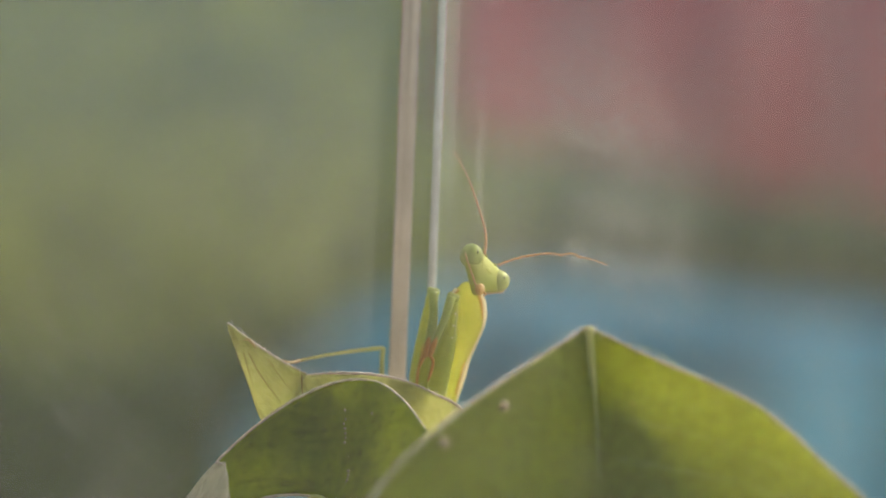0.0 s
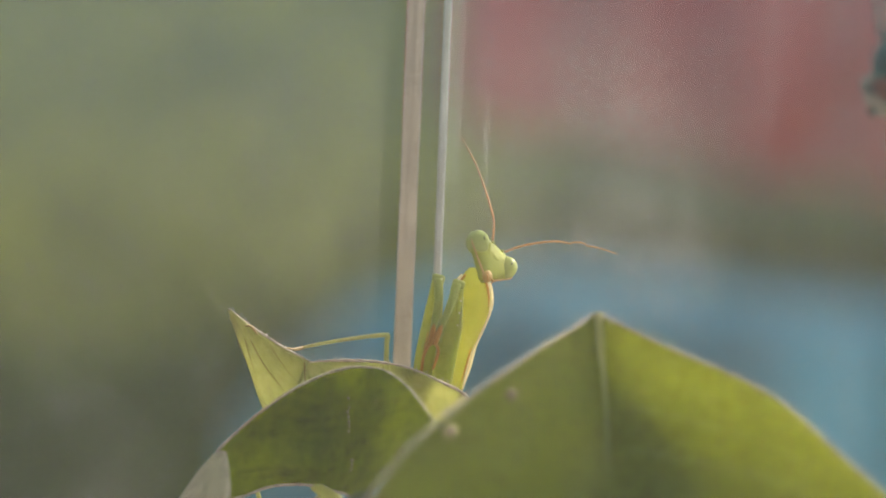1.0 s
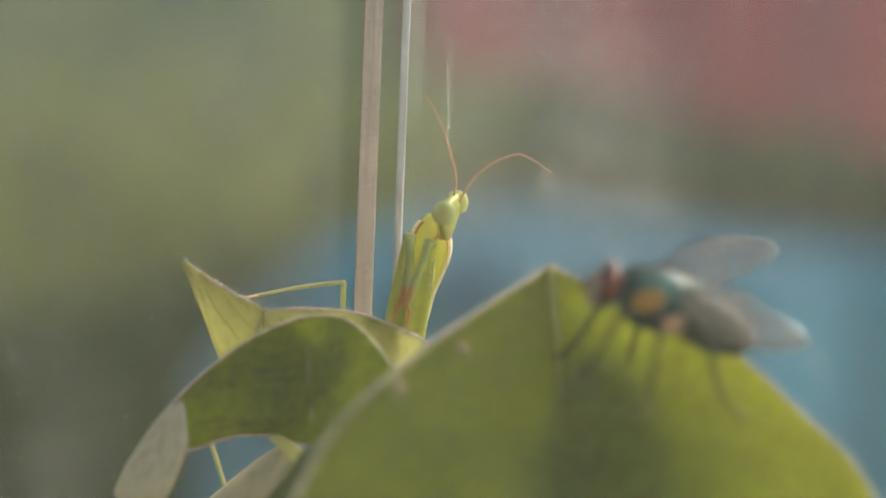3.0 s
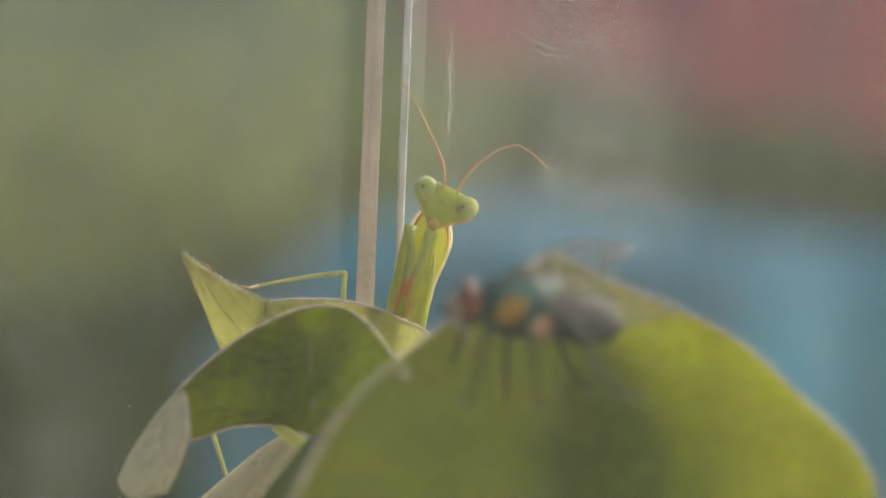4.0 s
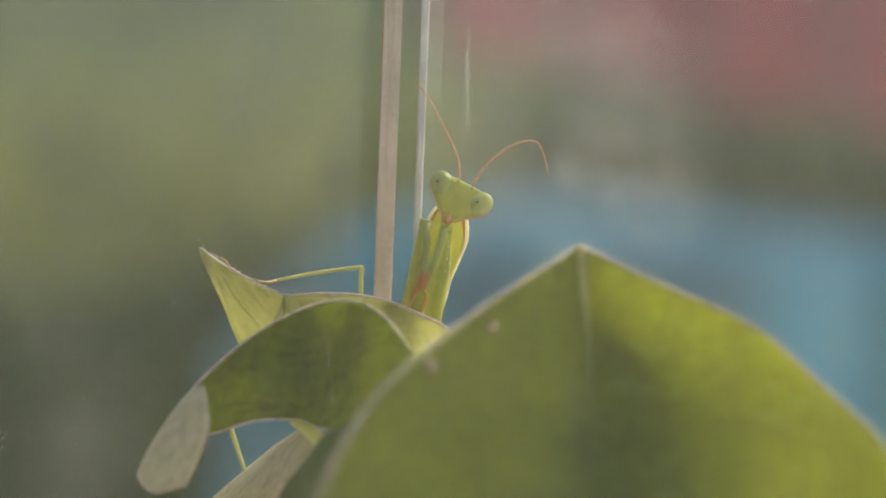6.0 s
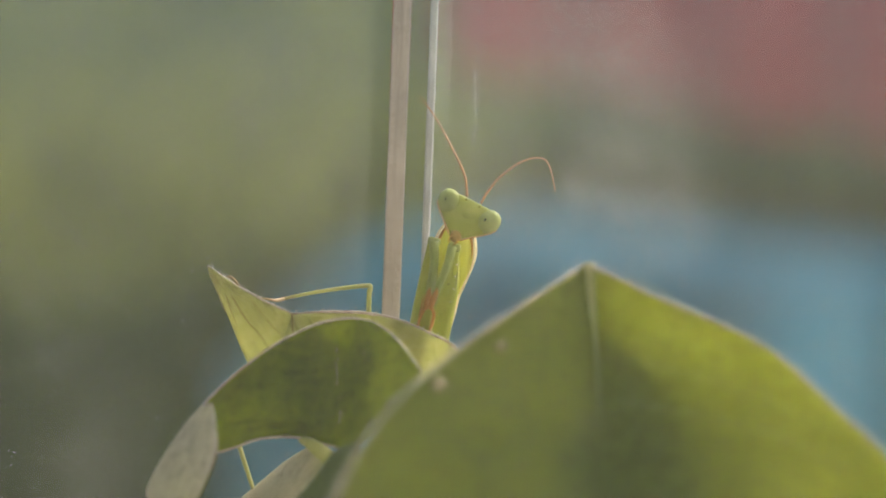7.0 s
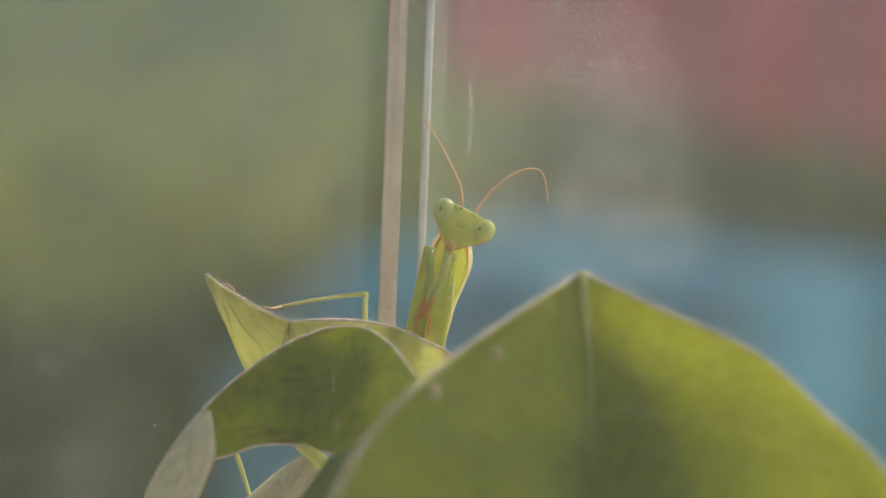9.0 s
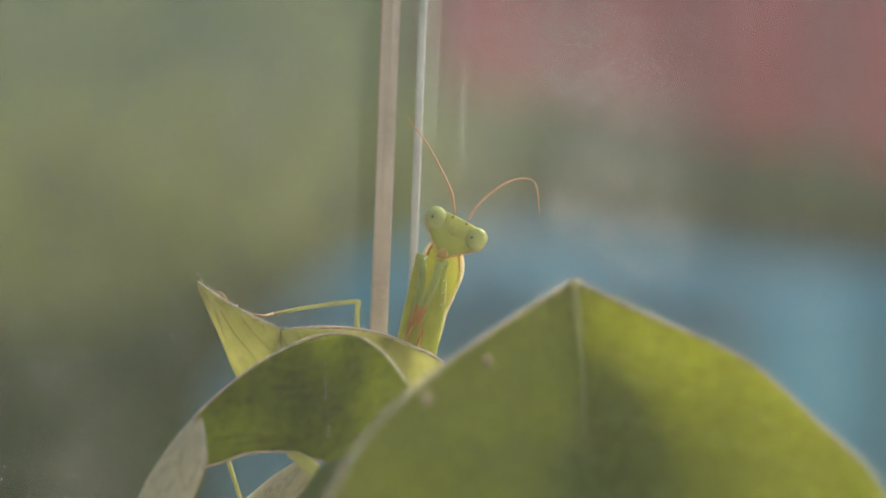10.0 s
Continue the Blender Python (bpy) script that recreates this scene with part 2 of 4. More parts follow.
        ln.operation = 'LENGTH'
        l.new(pad.outputs[0], ln.inputs[0])
        fall = n.new("ShaderNodeMapRange")
        fall.interpolation_type = 'SMOOTHSTEP'
        for k, v in zip((1, 2, 3, 4), (reach * 0.35, reach, 1.0, 0.0)):
            fall.inputs[k].default_value = v
        l.new(ln.outputs["Value"], fall.inputs[0])
        sharp = ramp(n, [(0.30, 0.0), (0.95, power)])
        l.new(wv.outputs[1], sharp.inputs[0])
        patch = ramp(n, [(0.36, 0.15), (0.62, 1.0)])
        l.new(noise_tex(n, l, 330, 4, 0.7, (1, 1, 0.7)).outputs[0], patch.inputs[0])
        broken = ramp(n, [(0.38, 0.15), (0.60, 1.0)])
        l.new(noise_tex(n, l, 1700, 2, 0.6).outputs[0], broken.inputs[0])
        ridges = calc('MULTIPLY', calc('MULTIPLY', sharp.outputs[0], broken.outputs[0]), patch.outputs[0])
        thick = calc('ADD', thick, calc('MULTIPLY', ridges, fall.outputs[0]))
    l.new(thick, out.inputs[0])
    l.new(tr.outputs[0], out.inputs[1])
    l.new(both.outputs[0], out.inputs[2])
    l.new(out.outputs[0], n["Material Output"].inputs[0])
    return m


FILM = film_material("dust_veil_film", 0.010, 0.034, 60, (0.8, 0.78, 0.72), streaks=0.03, hazes=((-0.027, 0.055, 0.006, 0.8, 0.035), (-0.012, 0.085, 0.016, 1.2, 0.025)))
def on_pane(p):
    return p[0] * MM, p[2] * MM + 0.072


WHORL, WHORL_PAD, DASHES, ARCH, ARCH_PAD, SMALL, CLOUD = (on_pane(p) for p in (
    (9.6, 7.2, 22.9), (9.6, 7.2, 18.6), (12.6, 7.2, 13.6), (10.6, 7.2, -1.5), (14.8, 7.2, 5.4), (10.7, 7.2, 5.3), (7.2, 7.2, 4.6)))
FILM_HEAVY = film_material("smeared_film", 0.010, 0.032, 90, (0.8, 0.78, 0.74),
                           ((*WHORL, 0.0075, 0.00047, 0.12, *WHORL_PAD), (WHORL[0], WHORL[1] + 0.002, 0.0048, 0.00042, 0.10, *DASHES),
                            (*ARCH, 0.0080, 0.00040, 0.12, *ARCH_PAD), (*SMALL, 0.0030, 0.00030, 0.08, *SMALL)), 0.035,
                           ((*ARCH_PAD, 0.0085, 1.2, 0.030), (*WHORL_PAD, 0.011, 1.3, 0.018), (*DASHES, 0.008, 1.3, 0.015), (*CLOUD, 0.010, 0.8, 0.030),
                            (*on_pane((2.0, 7.2, 12.0)), 0.006, 3.0, 0.04), (*on_pane((27.0, 7.2, -3.0)), 0.010, 1.0, 0.03)))
FROST = living("sawn_acrylic_edge", [(0.3, (0.46, 0.41, 0.35)), (0.7, (0.60, 0.55, 0.48))], 300, (0.36, 0.29, 0.24), 900, (1, 1, 0.02), see_through=0.72, gloss=0.7, glow=(0.76, 0.70, 0.62))
FROST_WHITE = living("polished_acrylic_edge", [(0.3, (0.62, 0.62, 0.58)), (0.7, (0.80, 0.80, 0.77))], 300, (0.42, 0.41, 0.37), 1100, (1, 1, 0.02), see_through=0.5, gloss=0.4, glow=(0.72, 0.72, 0.69))
DUST = living("dust", [(0.3, (0.7, 0.68, 0.62)), (0.7, (0.88, 0.85, 0.8))], 900, see_through=0.5, bump=0, glow=(0.85, 0.83, 0.78))
_n, _l = DUST.node_tree.nodes, DUST.node_tree.links
_x, _t = _n.new("ShaderNodeMixShader"), _n.new("ShaderNodeBsdfTransparent")
_x.inputs[0].default_value = 0.66
_l.new(_t.outputs[0], _x.inputs[1])
_l.new(_n["Material Output"].inputs[0].links[0].from_socket, _x.inputs[2])
_l.new(_x.outputs[0], _n["Material Output"].inputs[0])


def faded_dust(name, cover):
    """Thin smears of the same dust, mostly see-through."""
    m = DUST.copy()
    m.name = name
    for node in m.node_tree.nodes:
        if node.type == 'MIX_SHADER' and any(x.from_node.type == 'BSDF_TRANSPARENT' for x in node.inputs[1].links):
            node.inputs[0].default_value = cover
    return m


BEAD, SMEAR, SMEAR_FAINT = faded_dust("dried_dab", 0.28), faded_dust("dust_smear", 0.115), faded_dust("dust_smear_faint", 0.022)
FILM_GLUE = film_material("glue_film", 0.02, 0.08, 300, (0.78, 0.82, 0.74), streaks=0.1)
# even haze veil that lifts the blacks of everything behind it
FILM_VEIL = film_material("veil_film", 0.020, 0.030, 30, (0.82, 0.80, 0.70))


# ---- mesh helpers ----
def V(p):
    return Vector(p) * MM


def part(name, bm, material, parent=None, label="", smooth=True):
    me = bpy.data.meshes.new(name)
    bmesh.ops.recalc_face_normals(bm, faces=bm.faces)
    bm.to_mesh(me)
    bm.free()
    for f in me.polygons:
        f.use_smooth = smooth
    me.materials.append(material)
    ob = new(name, me)
    if parent is not None:
        ob.parent = parent
    if label:
        tagged(ob, label)
    return ob


def thing(name, place, label, category, group="", kind=""):
    ob = new(name)
    ob.empty_display_size = 0.002
    ob.location = V(place)
    return tagged(ob, label, category, group, kind)


def spline(points, count):
    """Evenly stepped smooth curve through the points."""
    pts = [Vector(p) for p in points]
    pts = [2 * pts[0] - pts[1]] + pts + [2 * pts[-1] - pts[-2]]
    out, n = [], len(pts) - 3
    for i in range(count):
        s = i / (count - 1) * n
        k = min(int(s), n - 1)
        t = s - k
        a, b, c, d = pts[k:k + 4]
        out.append(0.5 * (2 * b + (c - a) * t + (2 * a - 5 * b + 4 * c - d) * t * t + (3 * b - a - 3 * c + d) * t ** 3))
    return out


def ring_loft(bm, rings, cap=True):
    loops = [[bm.verts.new(p) for p in r] for r in rings]
    n = len(loops[0])
    for a, b in zip(loops, loops[1:]):
        for i in range(n):
            bm.faces.new((a[i], a[(i + 1) % n], b[(i + 1) % n], b[i]))
    if cap:
        bm.faces.new(loops[0])
        bm.faces.new(loops[-1])
    return bm


def tube(points, radii, count=24, sides=10, flat=1.0, up=(0, 1, 0), bm=None, origin=(0, 0, 0), wobble=0.0):
    """A tapering limb along a curve, millimetres; flat squeezes it along the direction up."""
    bm = bm or bmesh.new()
    o = Vector(origin)
    line = [p - o for p in spline(points, count)]
    rr = [r.x for r in spline([(r, 0, 0) for r in radii], count)]
    rings, u0 = [], Vector(up)
    for i, p in enumerate(line):
        d = (line[min(i + 1, count - 1)] - line[max(i - 1, 0)]).normalized()
        side = d.cross(u0).normalized()
        v = side.cross(d).normalized()
        r = max(rr[i], 0.004) * (1 + wobble * math.sin(i * 2.3))
        rings.append([(p + side * (r * math.cos(a)) + v * (r * flat * math.sin(a))) * MM
                      for a in (2 * math.pi * k / sides for k in range(sides))])
    return ring_loft(bm, rings)


def blob(center, radii, turn=None, bm=None, seg=20, rings=12, origin=(0, 0, 0)):
    bm = bm or bmesh.new()
    m = Matrix.Translation(V(center) - V(origin)) @ (turn or Matrix()) @ Matrix.Diagonal((*(r * MM for r in radii), 1))
    bmesh.ops.create_uvsphere(bm, u_segments=seg, v_segments=rings, radius=1, matrix=m)
    return bm


def slab(bm, lo, hi):
    """A box between two corners, millimetres."""
    c = [(a + b) / 2 for a, b in zip(lo, hi)]
    s = [abs(b - a) for a, b in zip(lo, hi)]
    bmesh.ops.create_cube(bm, size=1, matrix=Matrix.Translation(V(c)) @ Matrix.Diagonal((*(v * MM for v in s), 1)))
    return bm


def leaf_grid(one, mid, two, along, across, crease=0.0):
    """Smooth sheet through two margins and the line between them."""
    a, m, b = spline(one, along), spline(mid, along), spline(two, along)
    grid = []
    for i in range(along):
        row = []
        for j in range(across):
            s = j / (across - 1)
            smooth = a[i] * ((1 - s) * (1 - 2 * s)) + m[i] * (4 * s * (1 - s)) + b[i] * (s * (2 * s - 1))
            folded = a[i].lerp(m[i], 2 * s) if s < .5 else m[i].lerp(b[i], 2 * s - 1)
            row.append(smooth.lerp(folded, crease))
        grid.append(row)
    return grid


def leaf_mesh(grid, thick, ripple=0.12, seed=0, origin=(0, 0, 0), two_faced=False):
    """A leaf blade with thickness, gentle unevenness and a rounded edge."""
    o = Vector(origin)
    ni, nj = len(grid), len(grid[0])
    bm = bmesh.new()
    sides = []
    for sgn in (1, -1):
        rows = []
        for i in range(ni):
            row = []
            for j in range(nj):
                p = grid[i][j]
                du = grid[min(i + 1, ni - 1)][j] - grid[max(i - 1, 0)][j]
                dv = grid[i][min(j + 1, nj - 1)] - grid[i][max(j - 1, 0)]
                nrm = du.cross(dv)
                nrm = nrm.normalized() if nrm.length > 1e-9 else Vector((0, -1, 0))
                edge = min(i, ni - 1 - i, j, nj - 1 - j)
                k = thick / 2 * (0.45 if edge == 0 else 1.0)
                h = ripple * noise.noise(p * 0.16 + Vector((seed, 0, 0))) + ripple * 0.4 * noise.noise(p * 0.6)
                row.append(bm.verts.new((p - o + nrm * (sgn * k + h)) * MM))
            rows.append(row)
        sides.append(rows)
        for i in range(ni - 1):
            for j in range(nj - 1):
                q = (rows[i][j], rows[i][j + 1], rows[i + 1][j + 1], rows[i + 1][j])
                bm.faces.new(q if sgn > 0 else q[::-1]).material_index = 1 if two_faced and sgn < 0 else 0
    f, b = sides
    border = [(0, j) for j in range(nj)] + [(i, nj - 1) for i in range(1, ni)] + \
             [(ni - 1, j) for j in range(nj - 2, -1, -1)] + [(i, 0) for i in range(ni - 2, 0, -1)]
    for (i, j), (k, m) in zip(border, border[1:] + border[:1]):
        bm.faces.new((f[i][j], b[i][j], b[k][m], f[k][m]))
    return bm


# ---- garden, table and tank ----
def box_part(name, lo, hi, material, parent=None, label="", bevel=0.0):
    bm = slab(bmesh.new(), lo, hi)
    if bevel:
        bmesh.ops.bevel(bm, geom=bm.edges[:] + bm.verts[:], offset=bevel * MM, segments=3, affect='EDGES', profile=0.5)
    return part(name, bm, material, parent, label, smooth=bevel > 0)


def build_garden():
    bm = bmesh.new()
    bmesh.ops.create_grid(bm, x_segments=80, y_segments=80, size=60)
    for v in bm.verts:
        v.co.z = -1.0 + 0.04 * noise.noise(v.co * 0.4)
    tagged(part("ground", bm, GRASS), "rough green lawn stretching away behind the table", "lawn", kind="structure")
    rnd = random.Random(4)
    bm = bmesh.new()
    for _ in range(17000):
        x, z = rnd.uniform(-3.2, 3.2), rnd.uniform(-1.0, 1.45)
        y = 5.6 + 0.06 * noise.noise(Vector((x * 1.2, z * 1.2, 0))) + rnd.uniform(0, 0.5)
        m = Matrix.Translation((x, y, z)) @ Euler([rnd.uniform(0, 6.3) for _ in range(3)]).to_matrix().to_4x4()
        s = rnd.uniform(0.03, 0.075)
        bm.faces.new([bm.verts.new(m @ Vector(c)) for c in ((-s, 0, 0), (0, -s * .5, 0), (s, 0, 0), (0, s * .5, 0.01))])
    tagged(part("hedge", bm, HEDGE), "dense green garden hedge far out of focus", "hedge", kind="stuff")
    # dark sheet behind the hedge: shade between leaves is put into its colour
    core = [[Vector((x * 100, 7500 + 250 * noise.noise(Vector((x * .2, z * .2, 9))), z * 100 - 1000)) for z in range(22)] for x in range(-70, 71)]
    tagged(part("hedge_backing", leaf_mesh(core, 100, 0), HEDGE_BACKING), "dark backing sheet added behind the hedge, shade put into its colour", "hedge", kind="stuff")
    # dark foliage added to stand in for the shaded band low on the hedge
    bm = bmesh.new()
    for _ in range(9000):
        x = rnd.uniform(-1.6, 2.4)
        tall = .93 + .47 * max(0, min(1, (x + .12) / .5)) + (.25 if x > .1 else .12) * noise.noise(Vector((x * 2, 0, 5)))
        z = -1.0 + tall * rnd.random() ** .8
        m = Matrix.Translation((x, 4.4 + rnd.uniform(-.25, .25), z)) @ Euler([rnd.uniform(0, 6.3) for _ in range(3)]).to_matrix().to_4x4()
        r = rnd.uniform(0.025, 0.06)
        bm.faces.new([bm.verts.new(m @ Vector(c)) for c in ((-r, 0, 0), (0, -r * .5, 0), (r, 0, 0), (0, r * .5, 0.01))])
    tagged(part("shrub", bm, SHADE_FOLIAGE), "dark foliage added behind the blue windbreak, shade put into its colour", "shrub", kind="stuff")
    # blue canvas sheet hung over three stakes in the lawn
    screen = thing("windbreak", (0, 2000, -1000), "bright blue canvas windbreak hung over stakes on the lawn", "windbreak")
    for x, top in ((80, 1036), (420, 1012), (820, 1004)):
        part("stake", tube([(x, 26, -60), (x, 26, 600), (x, 26, top)], [11, 11, 10], 8, 12), WOOD, screen)
    hem = [(-190, 890), (-140, 955), (-97, 1000), (-48, 1018), (10, 1036), (73, 1043), (137, 1041), (197, 1036), (271, 1027), (374, 1020), (600, 1012), (900, 1010)]
    g = []
    for i in range(110):
        x = -190 + i * 10
        top = np.interp(x, [h[0] for h in hem], [h[1] for h in hem])
        g.append([Vector((x, 3 * math.sin(x * .05) + 3 * math.sin(x * .021 + z * .2), 40 + (top - 40) * z / 39)) for z in range(40)])
    part("canvas", leaf_mesh(g, 3, 0), BLUE, screen, "bright blue canvas")
    # red cloth over a washing line
    rack = thing("washing_line", (600, 3100, -1000), "washing line strung between two wooden posts", "washing line")
    for x in (-1500, 1500):
        part("post", tube([(x, 0, -50), (x, 0, 1000), (x, 0, 2150)], [40, 38, 36], 8, 12), WOOD, rack)
    part("line", tube([(-1500, 0, 2100), (0, 0, 2040), (1500, 0, 2100)], [3, 3, 3], 24, 6), FROST_WHITE, rack)
    cloth = thing("hanging_cloth", (620, 3100, 1042), "soft red cloth hung over a washing line", "cloth")
    g = [[Vector((x * 10 - 650, 14 * math.sin(x * 0.35) + 8 * math.sin(x * .8 + z), 4 - z * (20.2 + 3.4 * min(1, x / 85)) - 8 * math.sin(x * .2))) for z in range(40)] for x in range(130)]
    part("panel", leaf_mesh(g, 4, 0), RED, cloth)


def build_table():
    t = thing("garden_table", (0, 20, -72), "weathered wooden garden table under the tank", "table")
    for i in range(5):
        box_part("board", (-300, -330 + i * 122, -22), (300, -212 + i * 122, 0), WOOD, t, bevel=2)
    for x in (-260, 260):
        for y in (-290, 230):
            box_part("leg", (x - 25, y - 25, -930), (x + 25, y + 25, -22), WOOD, t, bevel=3)


def build_tank():
    tank = thing("tank", (0, 20, -72), "clear dusty acrylic insect tank with sliding back panes", "tank")
    box_part("tray", (-120, -75, 0), (120, 40, 5), TRAY, tank, "unseen cream plastic tray, pale to bounce sun upward", 1)
    z0, z1 = 5, 170
    # pieces of the two upright panes, and their sawn edges
    def pane(name, xa, xb, y, lean, film):
        p = box_part(name, (xa, y, z0), (xb, y + 2.0, z1), GLASS, tank, "clear acrylic pane")
        p.visible_shadow = False
        f = bmesh.new()
        bmesh.ops.create_grid(f, x_segments=1, y_segments=1, size=0.5,
                              matrix=Matrix.Translation(V(((xa + xb) / 2, y - 0.05, (z0 + z1) / 2))) @
                              Matrix.Rotation(math.pi / 2, 4, 'X') @ Matrix.Diagonal(((xb - xa) * MM, (z1 - z0) * MM, 1, 1)))
        part("dust_veil_film", f, film, p, "thin grey film, dust on the back panes, haze veil in front", False)
        return p
    pane("left_pane", -100, -5.1, -12.6, 0, FILM)
    pane("right_pane", -0.6, 100, -12.6, 0, FILM_HEAVY)
    box_part("sawn_edge", (-5.05, -12.3, z0), (-3.65, -10.9, z1), FROST, tank, "pinkish sawn acrylic edge", 0.15)
    box_part("polished_edge", (-2.15, -12.3, z0), (-1.55, -10.9, z1), FROST_WHITE, tank, "bright polished acrylic edge", 0.15)
    for xa, xb in ((-3.65, -2.15), (-1.55, -0.6)):
        b = box_part("joint_bar", (xa, -12.6, z0), (xb, -10.6, z1), GLASS, tank, "clear joint bar")
        b.visible_shadow = False
    f = bmesh.new()
    slab(f, (-1.55, -12.9, z0), (-0.45, -12.7, z1))
    slab(f, (-3.65, -12.9, z0), (-2.15, -12.7, z1))
    part("glue_line", f, FILM_GLUE, tank, "cloudy glue line", False)
    # unseen front pane, added to carry the haze veil
    pane("front_pane", -119, 119, -75.0, 0, FILM_VEIL)
    for x in (-121, 119):
        s = box_part("side_pane", (x, -75, z0), (x + 2, 40, z1), GLASS, tank, "clear acrylic side pane")
        s.visible_shadow = False


def build_dust():
    rnd = random.Random(11)
    yd = 7.2

    def flake(bm, x, z, size, stretch=1.0, turn=0.0, y=yd):
        c, sn = math.cos(turn), math.sin(turn)
        ring = []
        for k in range(5):
            a = k * 2 * math.pi / 5 + rnd.uniform(-.3, .3)
            u, v = size * stretch * math.cos(a) * rnd.uniform(.7, 1.1), size * math.sin(a) * rnd.uniform(.7, 1.1)
            ring.append(bm.verts.new(V((x + u * c - v * sn, y, z + u * sn + v * c))))
        tip = bm.verts.new(V((x, y - size * .6, z)))
        for a, b in zip(ring, ring[1:] + ring[:1]):
            bm.faces.new((a, b, tip))
        bm.faces.new(ring)

    def stroke(bm, pts, width, y):
        """A flat dab drawn along a curve, thinning at both ends."""
        line, n = spline([(p[0], y, p[1]) for p in pts], 7), 7
        sides = []
        for k, p in enumerate(line):
            d = (line[min(k + 1, n - 1)] - line[max(k - 1, 0)]).normalized()
            h = width * (.25 + .75 * math.sin(math.pi * k / (n - 1))) * rnd.uniform(.7, 1.2) / 2
            sides.append([bm.verts.new((p + Vector((-d.z, 0, d.x)) * q) * MM) for q in (h, -h)])
        for a, b in zip(sides, sides[1:]):
            bm.faces.new((a[0], a[1], b[1], b[0]))

    grains = {"left": bmesh.new(), "right": bmesh.new()}
    for name, xa, xb, n in (("left", -45, -5.3, 12500), ("right", 0.3, 45, 7500)):
        bm = grains[name]
        for _ in range(n):
            x = rnd.uniform(xa, xb)
            z = rnd.uniform(-24, 30)
            d = noise.noise(Vector((x * .07, z * .07, 3))) * 0.6 + noise.noise(Vector((x * .35, z * .35, 8))) * 0.5 + 0.2
            if name == "left":
                d += max(0, min(.6, (2 - z) / 14)) * (.7 if x < -10 else .45) + (.12 if -14 < x < -6 else 0)
            if rnd.random() < d:
                flake(bm, x, z, rnd.choice((.019, .022, .026, .031, .037, .045)) * rnd.uniform(.8, 1.25), rnd.choice((1, 1, 1, 2)), rnd.uniform(0, 3))
        for _ in range(340 if name == "left" else 220):
            x, z = rnd.uniform(xa, xb), rnd.triangular(-22, 26, -10)
            if noise.noise(Vector((x * .12, z * .12, 5))) + .6 * noise.noise(Vector((x * .5, z * .5, 1))) > -.1:
                flake(bm, x, z, rnd.uniform(.027, .05), rnd.uniform(1, 1.7), rnd.uniform(0, 3))
        for _ in range(80 if name == "left" else 44):
            flake(bm, rnd.uniform(xa, xb), rnd.triangular(-22, 26, -4), rnd.uniform(.055, .085), rnd.uniform(1, 1.8), rnd.uniform(0, 3))
        # stray fibres
        for _ in range(7):
            p = Vector((rnd.uniform(xa, xb) * .8, yd - .05, rnd.uniform(-12, 22)))
            t, bend = rnd.uniform(0, 6.3), rnd.uniform(-.6, .6)
            tube([p + Vector((math.cos(t + k * bend) * k * .17, 0, math.sin(t + k * bend) * k * .17)) for k in range(4)], [.01, .017, .017, .01], 10, 5, bm=bm)
    # slanting wipe marks
    for cx, cz, ln, wd, count in ((-32, -5, 10, 4, 520), (-29, -9, 12, 6, 420), (-24, 1, 7, 1.4, 120), (-20, 8, 7, 1.0, 120), (-16, -10, 6, 3.2, 250)):
        for _ in range(count):
            u, v = rnd.uniform(-.5, .5) * ln, round(rnd.gauss(0, .35) * wd / .6) * .6 + rnd.gauss(0, .16)
            if noise.noise(Vector((u * .25, v * 1.5, cx))) > -.05:
                flake(grains["left"], cx + u * .6 + v * .8, cz - u * .8 + v * .6, rnd.uniform(.014, .025), rnd.uniform(1, 2.6), -.93)
    # loose grains beside the joint and on the finger smudges
    for cx, cz, sx, sz, count in ((1.75, 11, .25, 5, 150), (4.5, 12, 2.5, 6, 260), (14, 5, 3.5, 4, 340), (10.5, 16, 4, 4, 200), (6.5, 4, 2, 1.4, 160)):
        for _ in range(count):
            flake(grains["right"], cx + rnd.gauss(0, sx), cz + rnd.gauss(0, sz), rnd.uniform(.016, .032), rnd.uniform(1, 2.5), rnd.uniform(0, 3))
    for name in ("left", "right"):
        tagged(part("dust_specks", grains[name], DUST, smooth=False), "pale dust specks scattered on the acrylic pane", "dust", kind="stuff")
    # dabs of dried water beside the joint, and ridges of finger marks
    dabs = bmesh.new()
    beads = bmesh.new()
    for z, ln, wd in ((16.6, .7, .14), (15.4, .5, .12), (14.2, 1.2, .20), (12.9, 1.3, .24), (11.8, .9, .16), (10.2, .8, .12), (9.4, 1.3, .20), (19.4, .8, .12), (21, 1.2, .14)):
        x = 1.62 + rnd.gauss(0, .08)
        stroke(beads, [(x, z - ln / 2), (x + rnd.gauss(0, .05), z), (x + rnd.gauss(0, .05), z + ln / 2)], wd, yd - .02)
    ridges = [(9.6, 22.9, 1.6, 8.6, -2.75, -.35, .47, 1200), (9.6, 24.5, 7.5, 13, -1.5, -.75, .42, 900), (10.6, -1.5, 5.0, 11.5, .22, 1.85, .40, 2000), (10.7, 5.3, .6, 2.8, -.6, 3.4, .30, 220)]
    for cx, cz, r0, r1, a0, a1, gap, count in ridges:
        for _ in range(count):
            r, a = round(rnd.uniform(r0, r1) / gap) * gap + rnd.gauss(0, .04), rnd.uniform(a0, a1)
            if noise.noise(Vector((r * .45, a * 2.2, cx))) < -.12:
                continue
            sweep = rnd.uniform(.12, .42) / r
            pts = []
            for k in (-1, 0, 1):
                b = a + k * sweep / 2
